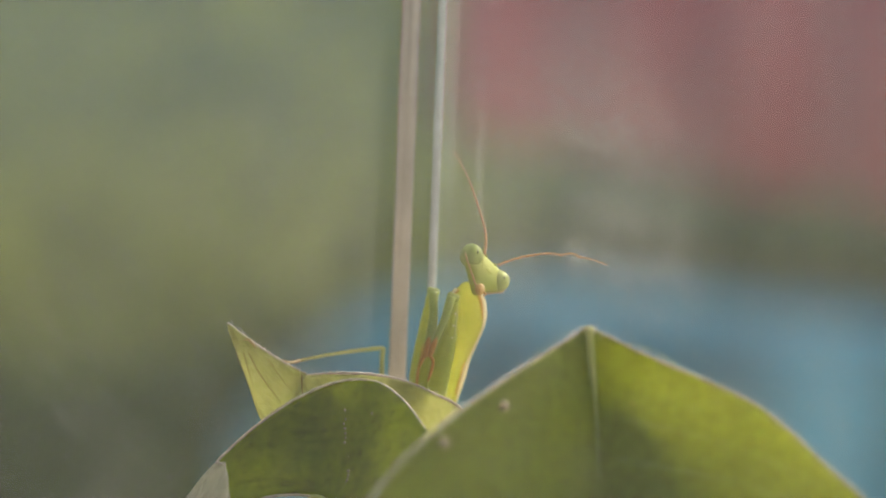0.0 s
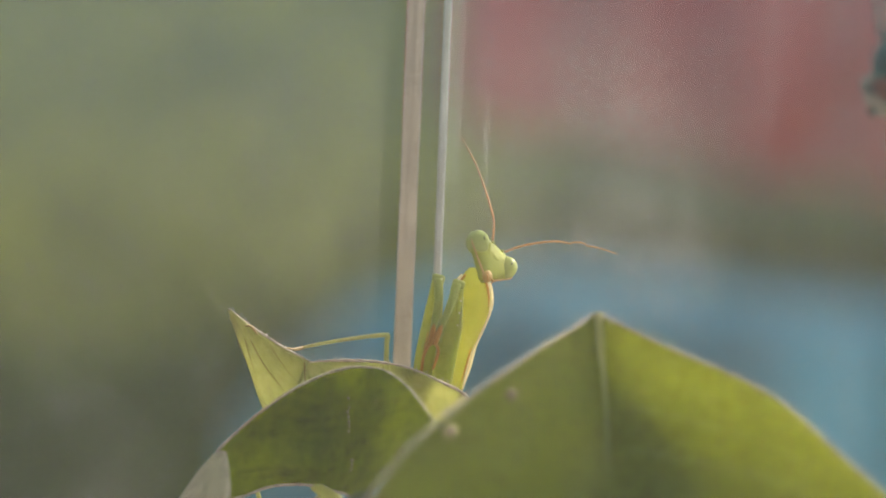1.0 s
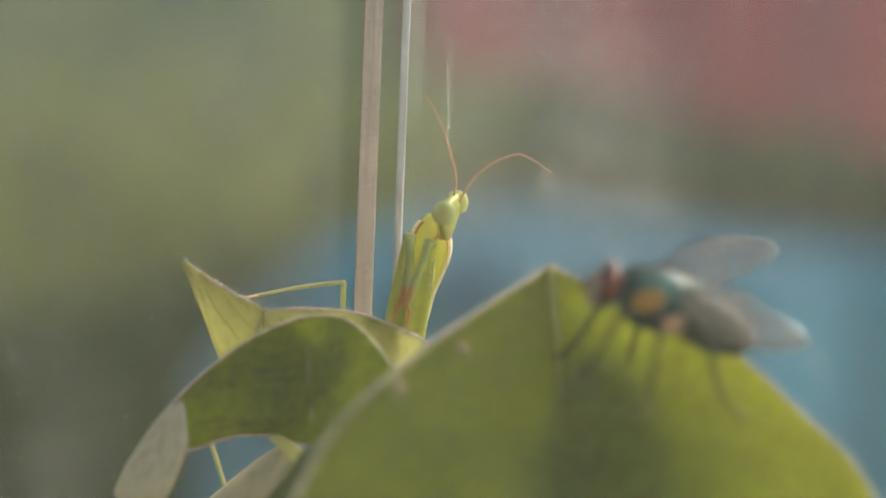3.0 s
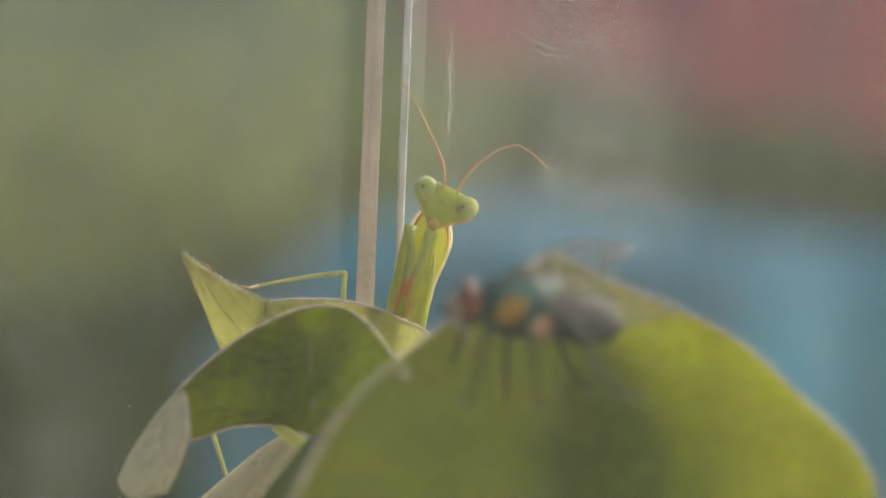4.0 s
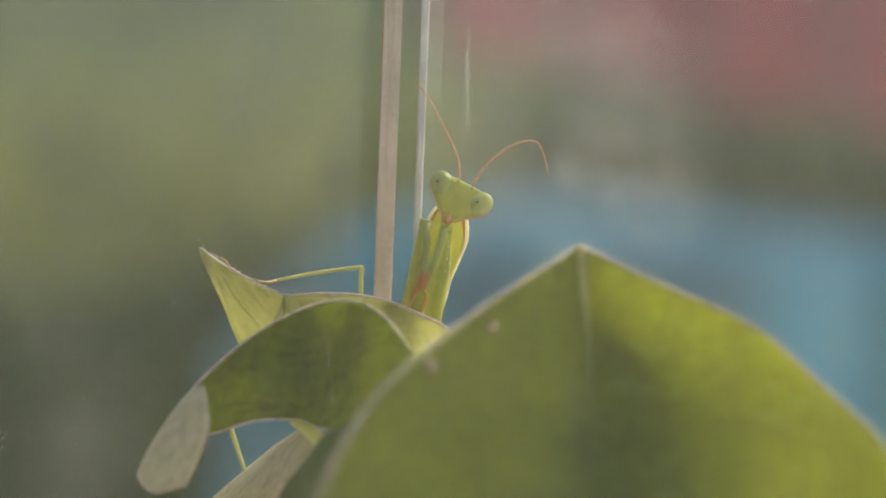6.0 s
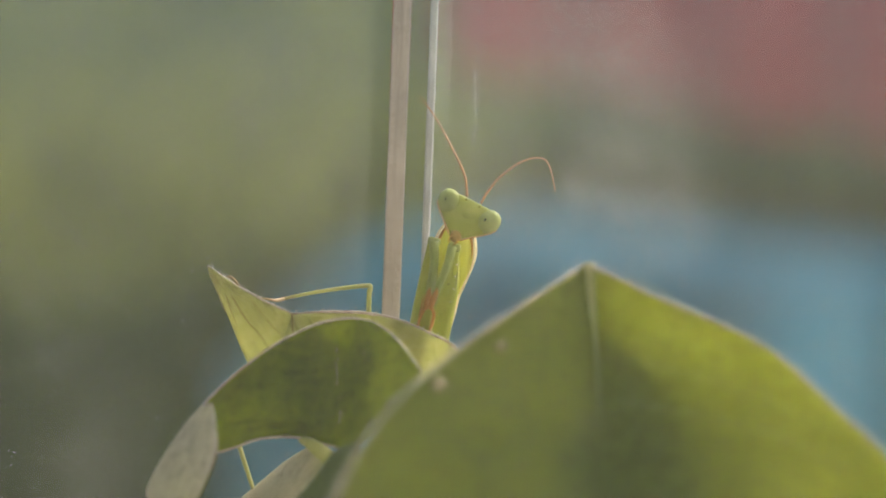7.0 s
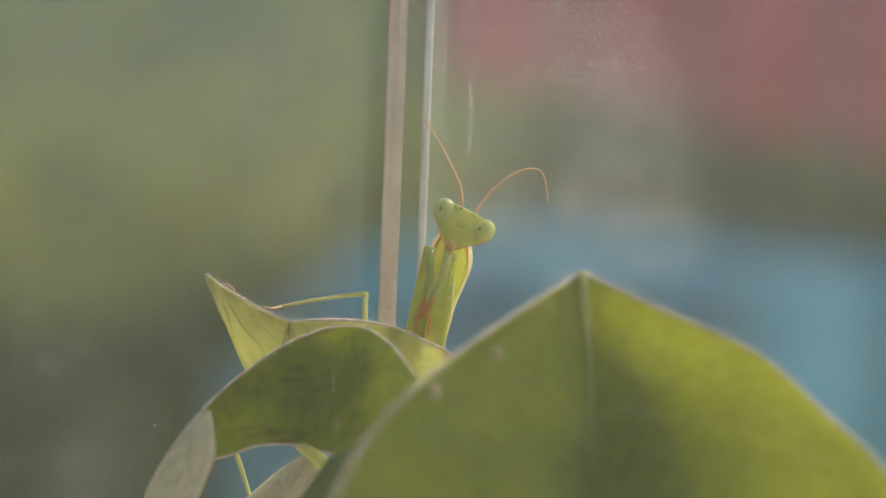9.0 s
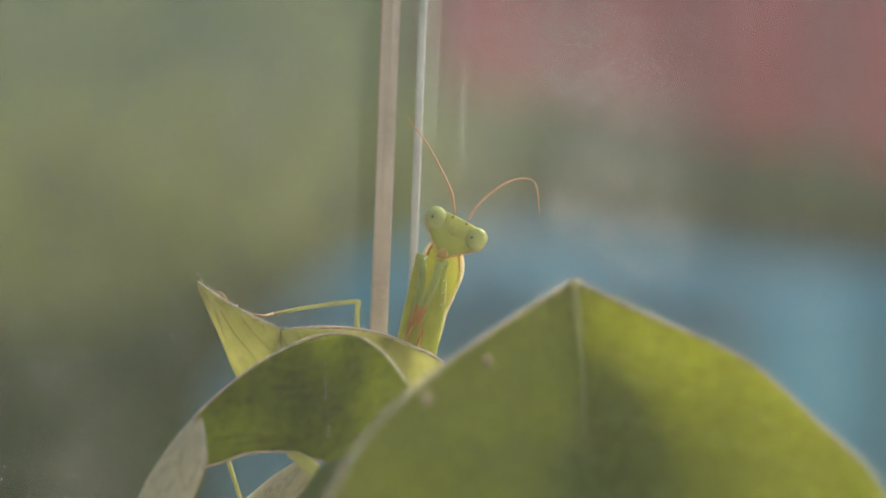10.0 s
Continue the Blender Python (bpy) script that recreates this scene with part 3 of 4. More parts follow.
                q = r + .55 * noise.noise(Vector((cx + r * math.cos(b) * .25, r * math.sin(b) * .25, 2))) + rnd.gauss(0, .02)
                pts.append((cx + q * math.cos(b), cz + q * 1.1 * math.sin(b)))
            stroke(dabs, pts, rnd.uniform(.035, .095), yd - .03 - .02 * rnd.random())
    tagged(part("dried_dabs", beads, BEAD, smooth=False), "dried water dabs in a row beside the pane joint", "smudge", kind="stuff")
    tagged(part("dust_smears", dabs, SMEAR, smooth=False), "broken finger-mark ridges on the acrylic pane", "smudge", kind="stuff")
    # broad faint wipes
    wipes = bmesh.new()
    for k in range(7):
        x = 14.2 + k * .85 + rnd.gauss(0, .15)
        stroke(wipes, [(x + 1.0, 22.5), (x + .55, 20.3), (x - .3, 18.2 + rnd.gauss(0, .7))], rnd.uniform(.25, .5), yd - .08 - k * .004)
    for k in range(16):
        x, z, ln = rnd.uniform(23, 35), rnd.uniform(-7, 2), rnd.uniform(1.4, 3.2)
        stroke(wipes, [(x + .4, z + ln / 2), (x - rnd.uniform(.1, .5), z), (x + .15, z - ln / 2)], rnd.uniform(.2, .45), yd - .08 - k * .004)
    for k in range(60):
        x, z, ln = rnd.uniform(-36, -16), rnd.uniform(-14, 8), rnd.uniform(2, 6)
        stroke(wipes, [(x - ln * .3, z + ln * .4), (x, z), (x + ln * .3, z - ln * .4)], rnd.uniform(.2, .9), yd - .08 - k * .002)
    for k in range(14):
        x, z, ln = rnd.uniform(12.2, 18), rnd.uniform(-2, 4), rnd.uniform(2, 5)
        stroke(wipes, [(x, z + ln / 2), (x + .1, z), (x + .15, z - ln / 2)], rnd.uniform(.2, .5), yd - .16 - k * .004)
    for k in range(30):
        x, z, ln = rnd.uniform(.6, 9), rnd.uniform(-3, 22), rnd.uniform(2, 7)
        stroke(wipes, [(x, z + ln / 2), (x + rnd.gauss(0, .1), z), (x + rnd.gauss(0, .15), z - ln / 2)], rnd.uniform(.15, .5), yd - .23 - k * .004)
    tagged(part("dust_wipes", wipes, SMEAR_FAINT, smooth=False), "faint wiped streaks of dust on the acrylic pane", "smudge", kind="stuff")


# ---- plant ----
def leaf(plant, name, one, mid, two, material, thick=0.35, along=48, across=17, label="", seed=0, origin=(0, 0, 0), other=None,
         rims=(), rim=0.16, rim_material=None, crease=0.0):
    """A blade with its pale margin; other: the material of its second face."""
    ob = part(name, leaf_mesh(leaf_grid(one, mid, two, along, across, crease), thick, 0.12, seed, origin, bool(other)), material, plant, label)
    if other:
        ob.data.materials.append(other)
    for line in rims:
        part("margin", tube(line, [rim * .6] + [rim] * (len(line) - 2) + [rim * .6], along, 8, origin=origin, wobble=0.12), rim_material or RIM, ob, "pale leaf margin")
    return ob


TIP_O = (-11.55, 1.00, -4.51)
BIG_O = (11.28, -26.00, -28.52)


def build_plant():
    plant = thing("plant", (0, 0, 0), "leafy green potted plant with rounded fleshy leaves", "plant")
    # broad leaf the mantis looks over
    left = [(9.51, -11.00, -0.19), (6.13, -14.80, -2.24), (0.83, -20.00, -5.94), (-3.95, -24.50, -10.43), (-6.89, -27.50, -16.02), (-7.19, -29.00, -20.16), (-3.76, -29.00, -26.07), (10.08, -26.00, -30.38)]
    mid = [(9.74, -11.00, 0.02), (9.96, -11.60, -2.34), (10.36, -12.80, -5.44), (10.70, -15.00, -10.39), (11.09, -18.00, -15.51), (11.28, -21.00, -20.45), (11.34, -24.00, -25.94), (11.47, -26.00, -30.69)]
    right = [(10.07, -11.00, -0.09), (13.62, -13.00, -1.71), (21.33, -16.50, -4.90), (26.21, -19.50, -8.95), (29.49, -22.50, -12.16), (30.44, -24.50, -15.62), (28.24, -26.00, -22.07), (12.98, -26.00, -30.27)]
    big = leaf(plant, "broad_leaf", left, mid, right, LEAF, 0.4, 64, 33, "broad pointed green leaf lit from behind", 1, BIG_O, rims=(left, right), rim=0.13, crease=0.8)
    part("tip", blob((9.78, -11.20, -0.26), (.55, .3, .36), Matrix.Rotation(radians(20), 4, 'Y'), origin=BIG_O), RIM, big, "pale dried tip")
    part("midrib", tube([Vector(p) + Vector((0, -.12, 0)) for p in mid], [.44, .46, .20, .06, .02, .03, .2, .3], 50, 8, origin=BIG_O), LEAF_VEIN, big, "pale midrib")
    big.location = V(BIG_O)
    for x, r in (((3.75, -18.00, -5.64), .36), ((-0.32, -21.80, -8.19), .40)):
        part("spot", blob(x, (r, .7, r), origin=BIG_O), SPOT, big, "pale scar")
    part("spot", blob((13.04, -13.60, -5.31), (.18, .1, .16), origin=BIG_O), ORANGE, big, "reddish scar")
    for sgn, line in ((-1, left), (1, right)):
        for k in range(5):
            a = spline(mid, 60)[3 + k * 5]
            b = spline(line, 60)[13 + k * 6]
            c = a * .5 + b * .5 + Vector((0, .3, .8))
            part("vein", tube([a, c, a * .12 + b * .88], [.025, .02, .012], 16, 6, origin=BIG_O), LEAF_VEIN, big)
    hair = bmesh.new()
    rnd = random.Random(3)
    for line in (left, right):
        for p in spline(line, 260)[:150]:
            d = Vector((rnd.uniform(-.25, .25), rnd.uniform(-.2, .2), rnd.uniform(.1, .42)))
            tube([p, p + d * .6, p + d + Vector((rnd.uniform(-.1, .1), 0, 0))], [.034, .028, .008], 4, 4, bm=hair, origin=BIG_O)
    for _ in range(90):
        p = Vector((9.78, -11.20, -0.26)) + Vector((rnd.gauss(0, .8), rnd.gauss(0, .15), 0))
        p.z -= abs(p.x - Vector((9.78, -11.20, -0.26)).x) * .5
        d = Vector((rnd.uniform(-.5, .5), rnd.uniform(-.2, .2), rnd.uniform(.15, .75)))
        tube([p, p + d * .6, p + d], [.032, .024, .008], 4, 4, bm=hair, origin=BIG_O)
    part("hairs", hair, HAIR, big, "fine pale hairs")
    # leaf with the raised tip
    top = [(-18.07, 1.50, -1.16), (-16.42, 1.50, -2.24), (-14.04, 1.50, -3.51), (-11.55, 1.00, -4.51), (-8.70, 1.50, -4.24), (-5.95, 1.50, -4.26), (-3.37, 1.00, -4.74), (-1.22, 0.00, -5.52), (0.62, -1.00, -6.38), (2.23, -2.00, -8.20)]
    mid = [(-17.96, 1.40, -1.50), (-16.32, 1.00, -3.55), (-14.33, 0.80, -5.58), (-12.15, 0.60, -6.76), (-8.79, 1.20, -7.07), (-5.83, 1.20, -6.96), (-3.08, 0.80, -6.84), (-0.93, -0.30, -7.56), (0.99, -1.30, -8.28), (2.28, -2.00, -9.45)]
    low = [(-17.86, 1.30, -1.83), (-16.13, 1.00, -5.23), (-14.66, 1.00, -8.35), (-12.90, 1.00, -9.97), (-9.09, 1.20, -10.47), (-5.70, 1.00, -10.33), (-2.73, 0.50, -10.19), (-0.61, -0.50, -10.48), (1.08, -1.50, -10.77), (2.32, -2.50, -10.67)]
    up = leaf(plant, "upright_leaf", top[3:], mid[3:], low[3:], LEAF_STREAKED, 0.3, 48, 15, "yellow-green leaf bent up at a crease", 2, rims=(top[3:],), rim=0.13, rim_material=RIM_BROWN)
    raised = leaf(plant, "raised_leaf_tip", top[:4], mid[:4], low[:4], LEAF_STREAKED, 0.3, 30, 15, "yellow-green leaf tip raised beyond the crease", 2, TIP_O, rims=(top[:4],), rim=0.13, rim_material=RIM_BROWN)
    raised.location = V(TIP_O)
    part("vein", tube([(-11.53, 0.70, -4.50), (-11.44, 0.45, -5.46), (-11.30, 0.35, -6.72)], [.07, .06, .03], 14, 6), VEIN_DARK, up, "brown crease")
    for pts, r in (([(-16.90, 1.20, -2.22), (-16.29, 0.75, -3.96), (-15.49, 0.70, -5.83)], .04), ([(-16.34, 1.00, -3.00), (-14.97, 0.60, -4.97), (-13.20, 0.50, -6.88)], .045),
                   ([(-17.2, 1.1, -2.6), (-16.9, .8, -3.9), (-16.2, .8, -5.0)], .03), ([(-14.6, .8, -3.6), (-13.5, .5, -4.9), (-12.3, .4, -6.1)], .025)):
        part("vein", tube(pts, [r, r, r * .4], 14, 6, origin=TIP_O), VEIN_DARK, raised, "brown vein")
    for owner, line, o in ((up, top[3:], (0, 0, 0)), (raised, top[:4], TIP_O)):
        hair = bmesh.new()
        for p in spline(line, 130 if owner is up else 110)[:110]:
            if rnd.random() < .5:
                d = Vector((rnd.uniform(-.3, .3), rnd.uniform(-.2, .2), rnd.uniform(.1, .5)))
                tube([p, p + d * .6, p + d + Vector((rnd.uniform(-.15, .15), 0, -.05))], [.02, .016, .006], 4, 4, bm=hair, origin=o)
        part("hairs", hair, HAIR, owner, "fine pale hairs")
    # arched leaf whose end curls over
    top = [(-1.67, -8.00, -7.96), (-3.63, -5.00, -5.83), (-5.80, -2.50, -4.67), (-8.76, -1.20, -4.85), (-12.03, -1.50, -6.39), (-14.81, -2.20, -8.51), (-16.67, -3.00, -10.33), (-17.40, -3.60, -11.15), (-17.12, -4.80, -11.16), (-16.62, -5.40, -11.10)]
    mid = [(-3.38, -8.00, -10.56), (-5.14, -5.00, -9.17), (-7.12, -2.00, -8.56), (-9.50, 0.00, -9.16), (-12.81, -0.20, -10.12), (-15.21, -1.00, -11.64), (-17.73, -2.50, -13.10), (-19.77, -4.20, -14.50), (-18.51, -6.20, -14.91), (-16.14, -7.00, -14.35)]
    low = [(-6.90, -7.00, -14.40), (-7.43, -4.50, -14.00), (-8.77, -2.50, -13.83), (-10.94, -1.20, -13.55), (-13.44, -1.20, -13.77), (-15.66, -1.80, -14.57), (-19.05, -2.80, -15.62), (-21.22, -4.20, -17.44), (-19.99, -6.20, -18.71), (-17.49, -7.00, -18.13)]
    arch = leaf(plant, "arched_leaf", top, mid, low, LEAF_INNER_SHADED, 0.3, 80, 17, "arched green leaf with a curled pale end", 3, other=LEAF_PALE,
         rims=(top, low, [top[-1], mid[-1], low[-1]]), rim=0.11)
    for i in range(16):
        f = i / 15
        p = Vector((-8.00, -1.60, -6.94)) * (1 - f) + Vector((-7.46, -3.50, -12.14)) * f
        if rnd.random() < .8:
            part("spot", blob(p + Vector((rnd.uniform(-.15, .15), 0, 0)), (rnd.uniform(.05, .13), .08, rnd.uniform(.06, .16)), seg=8, rings=6), SPOT, arch)
    part("spot", blob((-5.77, -3.20, -7.09), (.2, .1, .2), seg=10, rings=8), SPOT, arch)
    # leaves below
    leaf(plant, "folded_leaf", [(-8.86, 1.00, -13.84), (-11.42, 1.00, -15.50), (-13.88, 1.00, -17.63), (-16.13, 1.00, -19.70), (-17.54, 1.00, -21.37)], [(-8.31, -1.50, -14.14), (-10.40, -1.50, -16.31), (-12.40, -1.50, -18.47), (-14.18, -1.50, -20.96), (-15.15, -1.50, -23.09)],
         [(-7.77, 0.00, -14.78), (-9.39, 0.00, -17.36), (-10.69, 0.00, -19.73), (-11.92, 0.00, -22.72), (-12.68, 0.00, -24.86)], LEAF_PALE, 0.4, 28, 11, "pale folded leaf seen along its edge", 4)
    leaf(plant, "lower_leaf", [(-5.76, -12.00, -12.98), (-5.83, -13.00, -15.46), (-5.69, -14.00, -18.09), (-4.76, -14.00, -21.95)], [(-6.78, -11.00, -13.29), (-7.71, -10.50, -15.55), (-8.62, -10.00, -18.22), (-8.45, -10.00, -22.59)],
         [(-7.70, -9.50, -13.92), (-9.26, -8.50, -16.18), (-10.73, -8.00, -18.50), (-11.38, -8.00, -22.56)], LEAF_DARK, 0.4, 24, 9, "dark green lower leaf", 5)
    part("petiole", tube([(-10.32, -1.00, -13.67), (-9.26, -2.50, -14.10), (-8.07, -3.00, -15.18), (-7.36, -3.00, -17.63), (0, -6, -26)], [.35, .5, .55, .6, .8], 20, 10), LEAF_VEIN, plant)
    # unseen leaf added behind the broad one, sunward, to throw shade across its midrib
    back = SUN_DIR * 4
    leaf(plant, "unseen_shade_leaf", [Vector(p) + back for p in ((10.4, -12.6, -5), (9.6, -13.4, -7), (8.4, -14.8, -9.5), (7, -16.6, -12), (5.5, -18.6, -15), (4.5, -21, -19), (4, -23, -22))] + [(12.06, -23.00, -29.40)],
         [Vector(p) + back for p in ((10.45, -12.6, -4.9), (10.6, -13.2, -6.3), (10.7, -14, -8.6), (10.9, -15.5, -11.2), (11.1, -17, -14), (11.2, -19, -17.2), (11.4, -21.5, -21))] + [(12.62, -23.00, -29.56)],
         [Vector(p) + back for p in ((10.5, -12.6, -4.9), (11.6, -13.4, -6.2), (13.4, -14.8, -7.6), (15.7, -16.2, -10.2), (17.5, -17.8, -12.9), (18.8, -19.5, -15.6), (20.3, -22, -20))] + [(13.16, -23.00, -29.36)],
         LEAF_UNSEEN, 0.3, 40, 15, "unseen thin leaf added behind the broad leaf to shade it", 6)
    part("petiole", tube([(4, -8, -52), (8, -14, -42), (12.61, -23.00, -29.38)], [1.0, 0.8, 0.7], 16, 8), LEAF_PALE, plant)
    part("stem", tube([(4, -8, -67), (5, -9, -50), (2, -7, -30), (-2, -4, -12)], [2.2, 1.9, 1.6, 1.0], 30, 12), LEAF_PALE, plant)
    part("petiole", tube([(5, -9, -48), (9, -18, -42), (11.28, -26.00, -28.52)], [1.2, 1.0, 0.9], 20, 10), LEAF_PALE, plant)
    pot = thing("flower_pot", (4, -8, -67), "small cream pot of soil holding the plant", "pot")
    part("body", ring_loft(bmesh.new(), [[(r * MM * math.cos(a), r * MM * math.sin(a), z * MM) for a in (k * math.pi / 16 for k in range(32))]
         for r, z in ((14, 0), (18, 12), (19, 12), (19, 14), (17, 14), (13, 2))]), TRAY, pot)
    part("soil", blob((0, 0, 8), (16.5, 16.5, 3)), SOIL, pot)
    return big, raised


# ---- mantis ----
M_O = (-0.90, 4.00, -6.87)
H_O = (1.36, 2.00, 3.72)


def build_mantis():
    man = thing("mantis", M_O, "young light green praying mantis upright behind a leaf", "mantis")
    o = M_O
    # long fore-body
    part("forebody", tube([(0.83, 4.50, 3.01), (0.49, 4.00, 1.78), (0.38, 4.00, 0.06), (0.02, 4.00, -1.68), (-0.39, 4.50, -3.42), (-0.66, 4.70, -5.16), (-1.08, 5.00, -7.78)],
                        [0.7, 1.2, 1.45, 1.15, 0.85, 0.75, 0.8], 36, 18, 0.5, origin=o), SKIN_YELLOW, man)
    edge_r = [(1.54, 4.00, 2.47), (1.87, 4.00, 1.62), (1.93, 4.00, 0.25), (1.27, 4.00, -1.63), (0.80, 4.30, -2.81), (0.43, 4.60, -4.47), (-0.14, 5.00, -6.44)]
    edge_l = [(-0.36, 4.00, 2.69), (-0.93, 4.00, 1.73), (-1.16, 4.30, -0.00), (-1.12, 5.00, -1.30), (-1.13, 5.60, -2.17)]
    for e in (edge_r, edge_l):
        part("margin", tube(e, [.12] + [.16] * (len(e) - 2) + [.1], 30, 8, origin=o), CREAM, man, "cream margin")
    inner = [Vector(p) + Vector((-.25, -.25, 0)) for p in edge_r]
    part("stripe", tube(inner, [.07, .11, .07, .04, .06, .07, .05], 30, 8, origin=o), ORANGE, man, "orange stripe")
    inner = [Vector(p) + Vector((.25, -.25, 0)) for p in edge_l]
    part("stripe", tube(inner, [.07, .11, .07, .04, .03], 30, 8, origin=o), ORANGE, man, "orange stripe")
    part("abdomen", tube([(-1.08, 5.00, -7.78), (-3.22, 4.60, -10.43), (-6.59, 4.40, -12.27), (-9.13, 4.20, -13.22)], [0.8, 1.0, 1.1, 0.5], 24, 14, origin=o), SKIN, man)
    # raptorial forelegs
    legs = []
    for fem, tib, tar in (
            ([(-2.09, 3.20, -6.89), (-1.95, 3.00, -4.95), (-1.55, 2.80, -1.94), (-1.24, 2.70, 1.28)], [(-1.20, 2.10, 1.32), (-1.13, 1.90, -0.43), (-1.43, 1.90, -2.56), (-1.68, 2.00, -3.77)],
             [(-1.69, 1.90, -3.68), (-1.96, 1.90, -4.28), (-2.23, 2.00, -5.15)]),
            ([(-0.66, 2.40, -7.23), (-0.49, 2.20, -5.09), (0.04, 2.10, -2.08), (0.31, 2.10, 0.91)], [(0.22, 1.20, 0.98), (-0.19, 0.90, -0.60), (-0.92, 0.80, -2.53), (-1.29, 0.90, -3.73)],
             [(-1.30, 0.80, -3.56), (-0.99, 0.80, -4.05), (-1.12, 0.90, -4.86), (-1.35, 1.00, -5.59)])):
        root = Vector(fem[0])
        leg = part("foreleg", tube(fem, [.74, .84, .74, .42], 24, 14, 0.7, origin=root), LEGSKIN, man, "folded spiny foreleg")
        leg.location = V(root - Vector(o))
        front = Vector((0, -.42, 0))
        tib = [Vector(p) + front for p in tib]
        tar = [Vector(p) + front for p in tar]
        part("shin", tube(tib, [.36, .30, .25, .16], 20, 12, origin=root), SKIN_BLUISH, leg, "bluish green shin")
        cap = bmesh.new()
        bmesh.ops.create_cube(cap, size=1, matrix=Matrix.Translation(V(Vector(fem[-1]) - root + Vector((.05, -.3, .05)))) @ Matrix.Rotation(radians(14), 4, 'Y') @ Matrix.Diagonal((.98 * MM, .8 * MM, .62 * MM, 1)))
        bmesh.ops.bevel(cap, geom=cap.edges[:] + cap.verts[:], offset=.2 * MM, segments=3, affect='EDGES', profile=0.5)
        part("knee", cap, SKIN_BLUISH, leg)
        part("foot", tube(tar, [.13] * (len(tar) - 1) + [.08], 14, 8, origin=root), TAN, leg, "thin orange foot")
        low = spline(tib, 20)[11:]
        part("shin_end", tube([p + Vector((0, -.07, 0)) for p in low[::4]], [.19, .24, .19], 14, 10, origin=root), TAN, leg, "orange lower shin")
        sp, ln, fl = bmesh.new(), spline(fem, 30), spline(tib, 30)
        for i in range(5, 27):
            p = fl[i] + Vector((.2, -.05, 0))
            tube([p, p + Vector((.2, -.02, -.17))], [.06, .012], 4, 5, bm=sp, origin=root)
        part("spines", sp, SKIN_BLUISH, leg, "row of tiny spines")
        dots, specks = bmesh.new(), bmesh.new()
        for i in range(4, 27, 3):
            blob(ln[i] + Vector((.36, -.44, 0)), (.075, .06, .075), bm=dots, seg=8, rings=6, origin=root)
        for i in range(2, 25, 4):
            blob(ln[i] + Vector((-.58, -.3, .1)), (.045, .045, .045), bm=specks, seg=8, rings=6, origin=root)
        for i in range(2, 22, 3):
            q = ln[i] + Vector((-.06 + .1 * math.sin(i * 2.1), -.46, 0))
            tube([q, q + Vector((.2, -.08, .05))], [.045, .015], 4, 6, bm=specks, origin=root)
        part("dark_marks", specks, SPINE_DARK, leg, "tiny dark spines")
        part("warts", dots, CREAM, leg, "tiny pale warts")
        part("ridge", tube([p + Vector((.5, -.3, 0)) for p in ln[2:29:4]], [.06, .1, .1, .1, .09, .07, .05], 24, 6, origin=root), SKIN_PALE, leg, "pale ridge")
        if not legs:
            part("stripe", tube([p + Vector((-.18, -.53, 0)) for p in ln[1:18:4]], [.05, .12, .13, .09, .03], 20, 6, origin=root), TAN, leg, "orange stripe")
        part("groove", tube([p + Vector((.14, -.44, 0)) for p in ln[2:27:4]], [.05, .06, .06, .06, .05, .05, .04], 24, 6, origin=root), SKIN, leg)
        legs.append(leg)
    # walking legs
    part("walking_leg", tube([(-4.68, 5.00, -8.78), (-5.80, 5.00, -5.37), (-5.98, 5.00, -3.00), (-5.92, 5.00, -2.34), (-6.31, 5.00, -2.23), (-8.27, 4.60, -2.52), (-10.37, 3.80, -2.93), (-12.45, 3.20, -3.43)],
                             [.24, .22, .19, .21, .18, .16, .14, .13], 44, 8, origin=o), SKIN_PALE, man)
    part("foot", tube([(-12.37, 3.20, -3.43), (-12.89, 2.20, -3.56), (-13.36, 1.60, -3.48), (-13.95, 1.40, -3.38)], [.15, .12, .07, .05], 14, 8, origin=o), FOOT, man, "brown foot")
    part("foot", tube([(-16.60, 1.00, -1.95), (-16.24, 0.80, -1.89), (-15.89, 0.80, -2.17), (-15.64, 1.00, -2.55)], [.05, .10, .10, .06], 12, 8, origin=o), FOOT, man, "brown foot")
    part("walking_leg", tube([(-15.60, 2.00, -13.53), (-15.09, 1.50, -14.75), (-14.34, 1.00, -16.67), (-13.45, 0.50, -19.04), (-13.07, 0.50, -21.14)], [.16, .18, .16, .12, .1], 24, 8, origin=o), SKIN_PALE, man)
    # head, facing the viewer when at rest, its origin between the eyes
    bm, rings = bmesh.new(), []
    # outline: both eyes and the mouth joined by straight flanks
    for k in range(34):
        f = k / 33
        z = .88 - 3.43 * (.5 - .5 * math.cos(math.pi * f))
        if z > -.64:
            w = 1.66 + math.sqrt(max(.86 ** 2 - (z / 1.08) ** 2, 0)) if z < .78 else 2.0 * math.sqrt(max((.885 - z) / .105, 0))
        elif z > -2.43:
            h = (z + .64) / -1.79
            w = 2.26 - 1.98 * h - .10 * math.sin(math.pi * h)
        else:
            w = .29 * math.sqrt(max((z + 2.55) / .12, 0))
        d = np.interp(z, (-2.55, -2.3, -1.6, -.8, 0, .5, .80, .89), (.12, .36, .52, .58, .54, .42, .25, .10))
        rings.append([(max(w, .03) * MM * math.copysign(abs(math.cos(a)) ** .8, math.cos(a)), d * MM * math.sin(a) * (1.12 if math.sin(a) < 0 else .9), z * MM)
                      for a in (k * math.pi / 18 for k in range(36))])
    head = part("head", ring_loft(bm, rings), SKIN, man)
    head.location = V(Vector(H_O) - Vector(o))
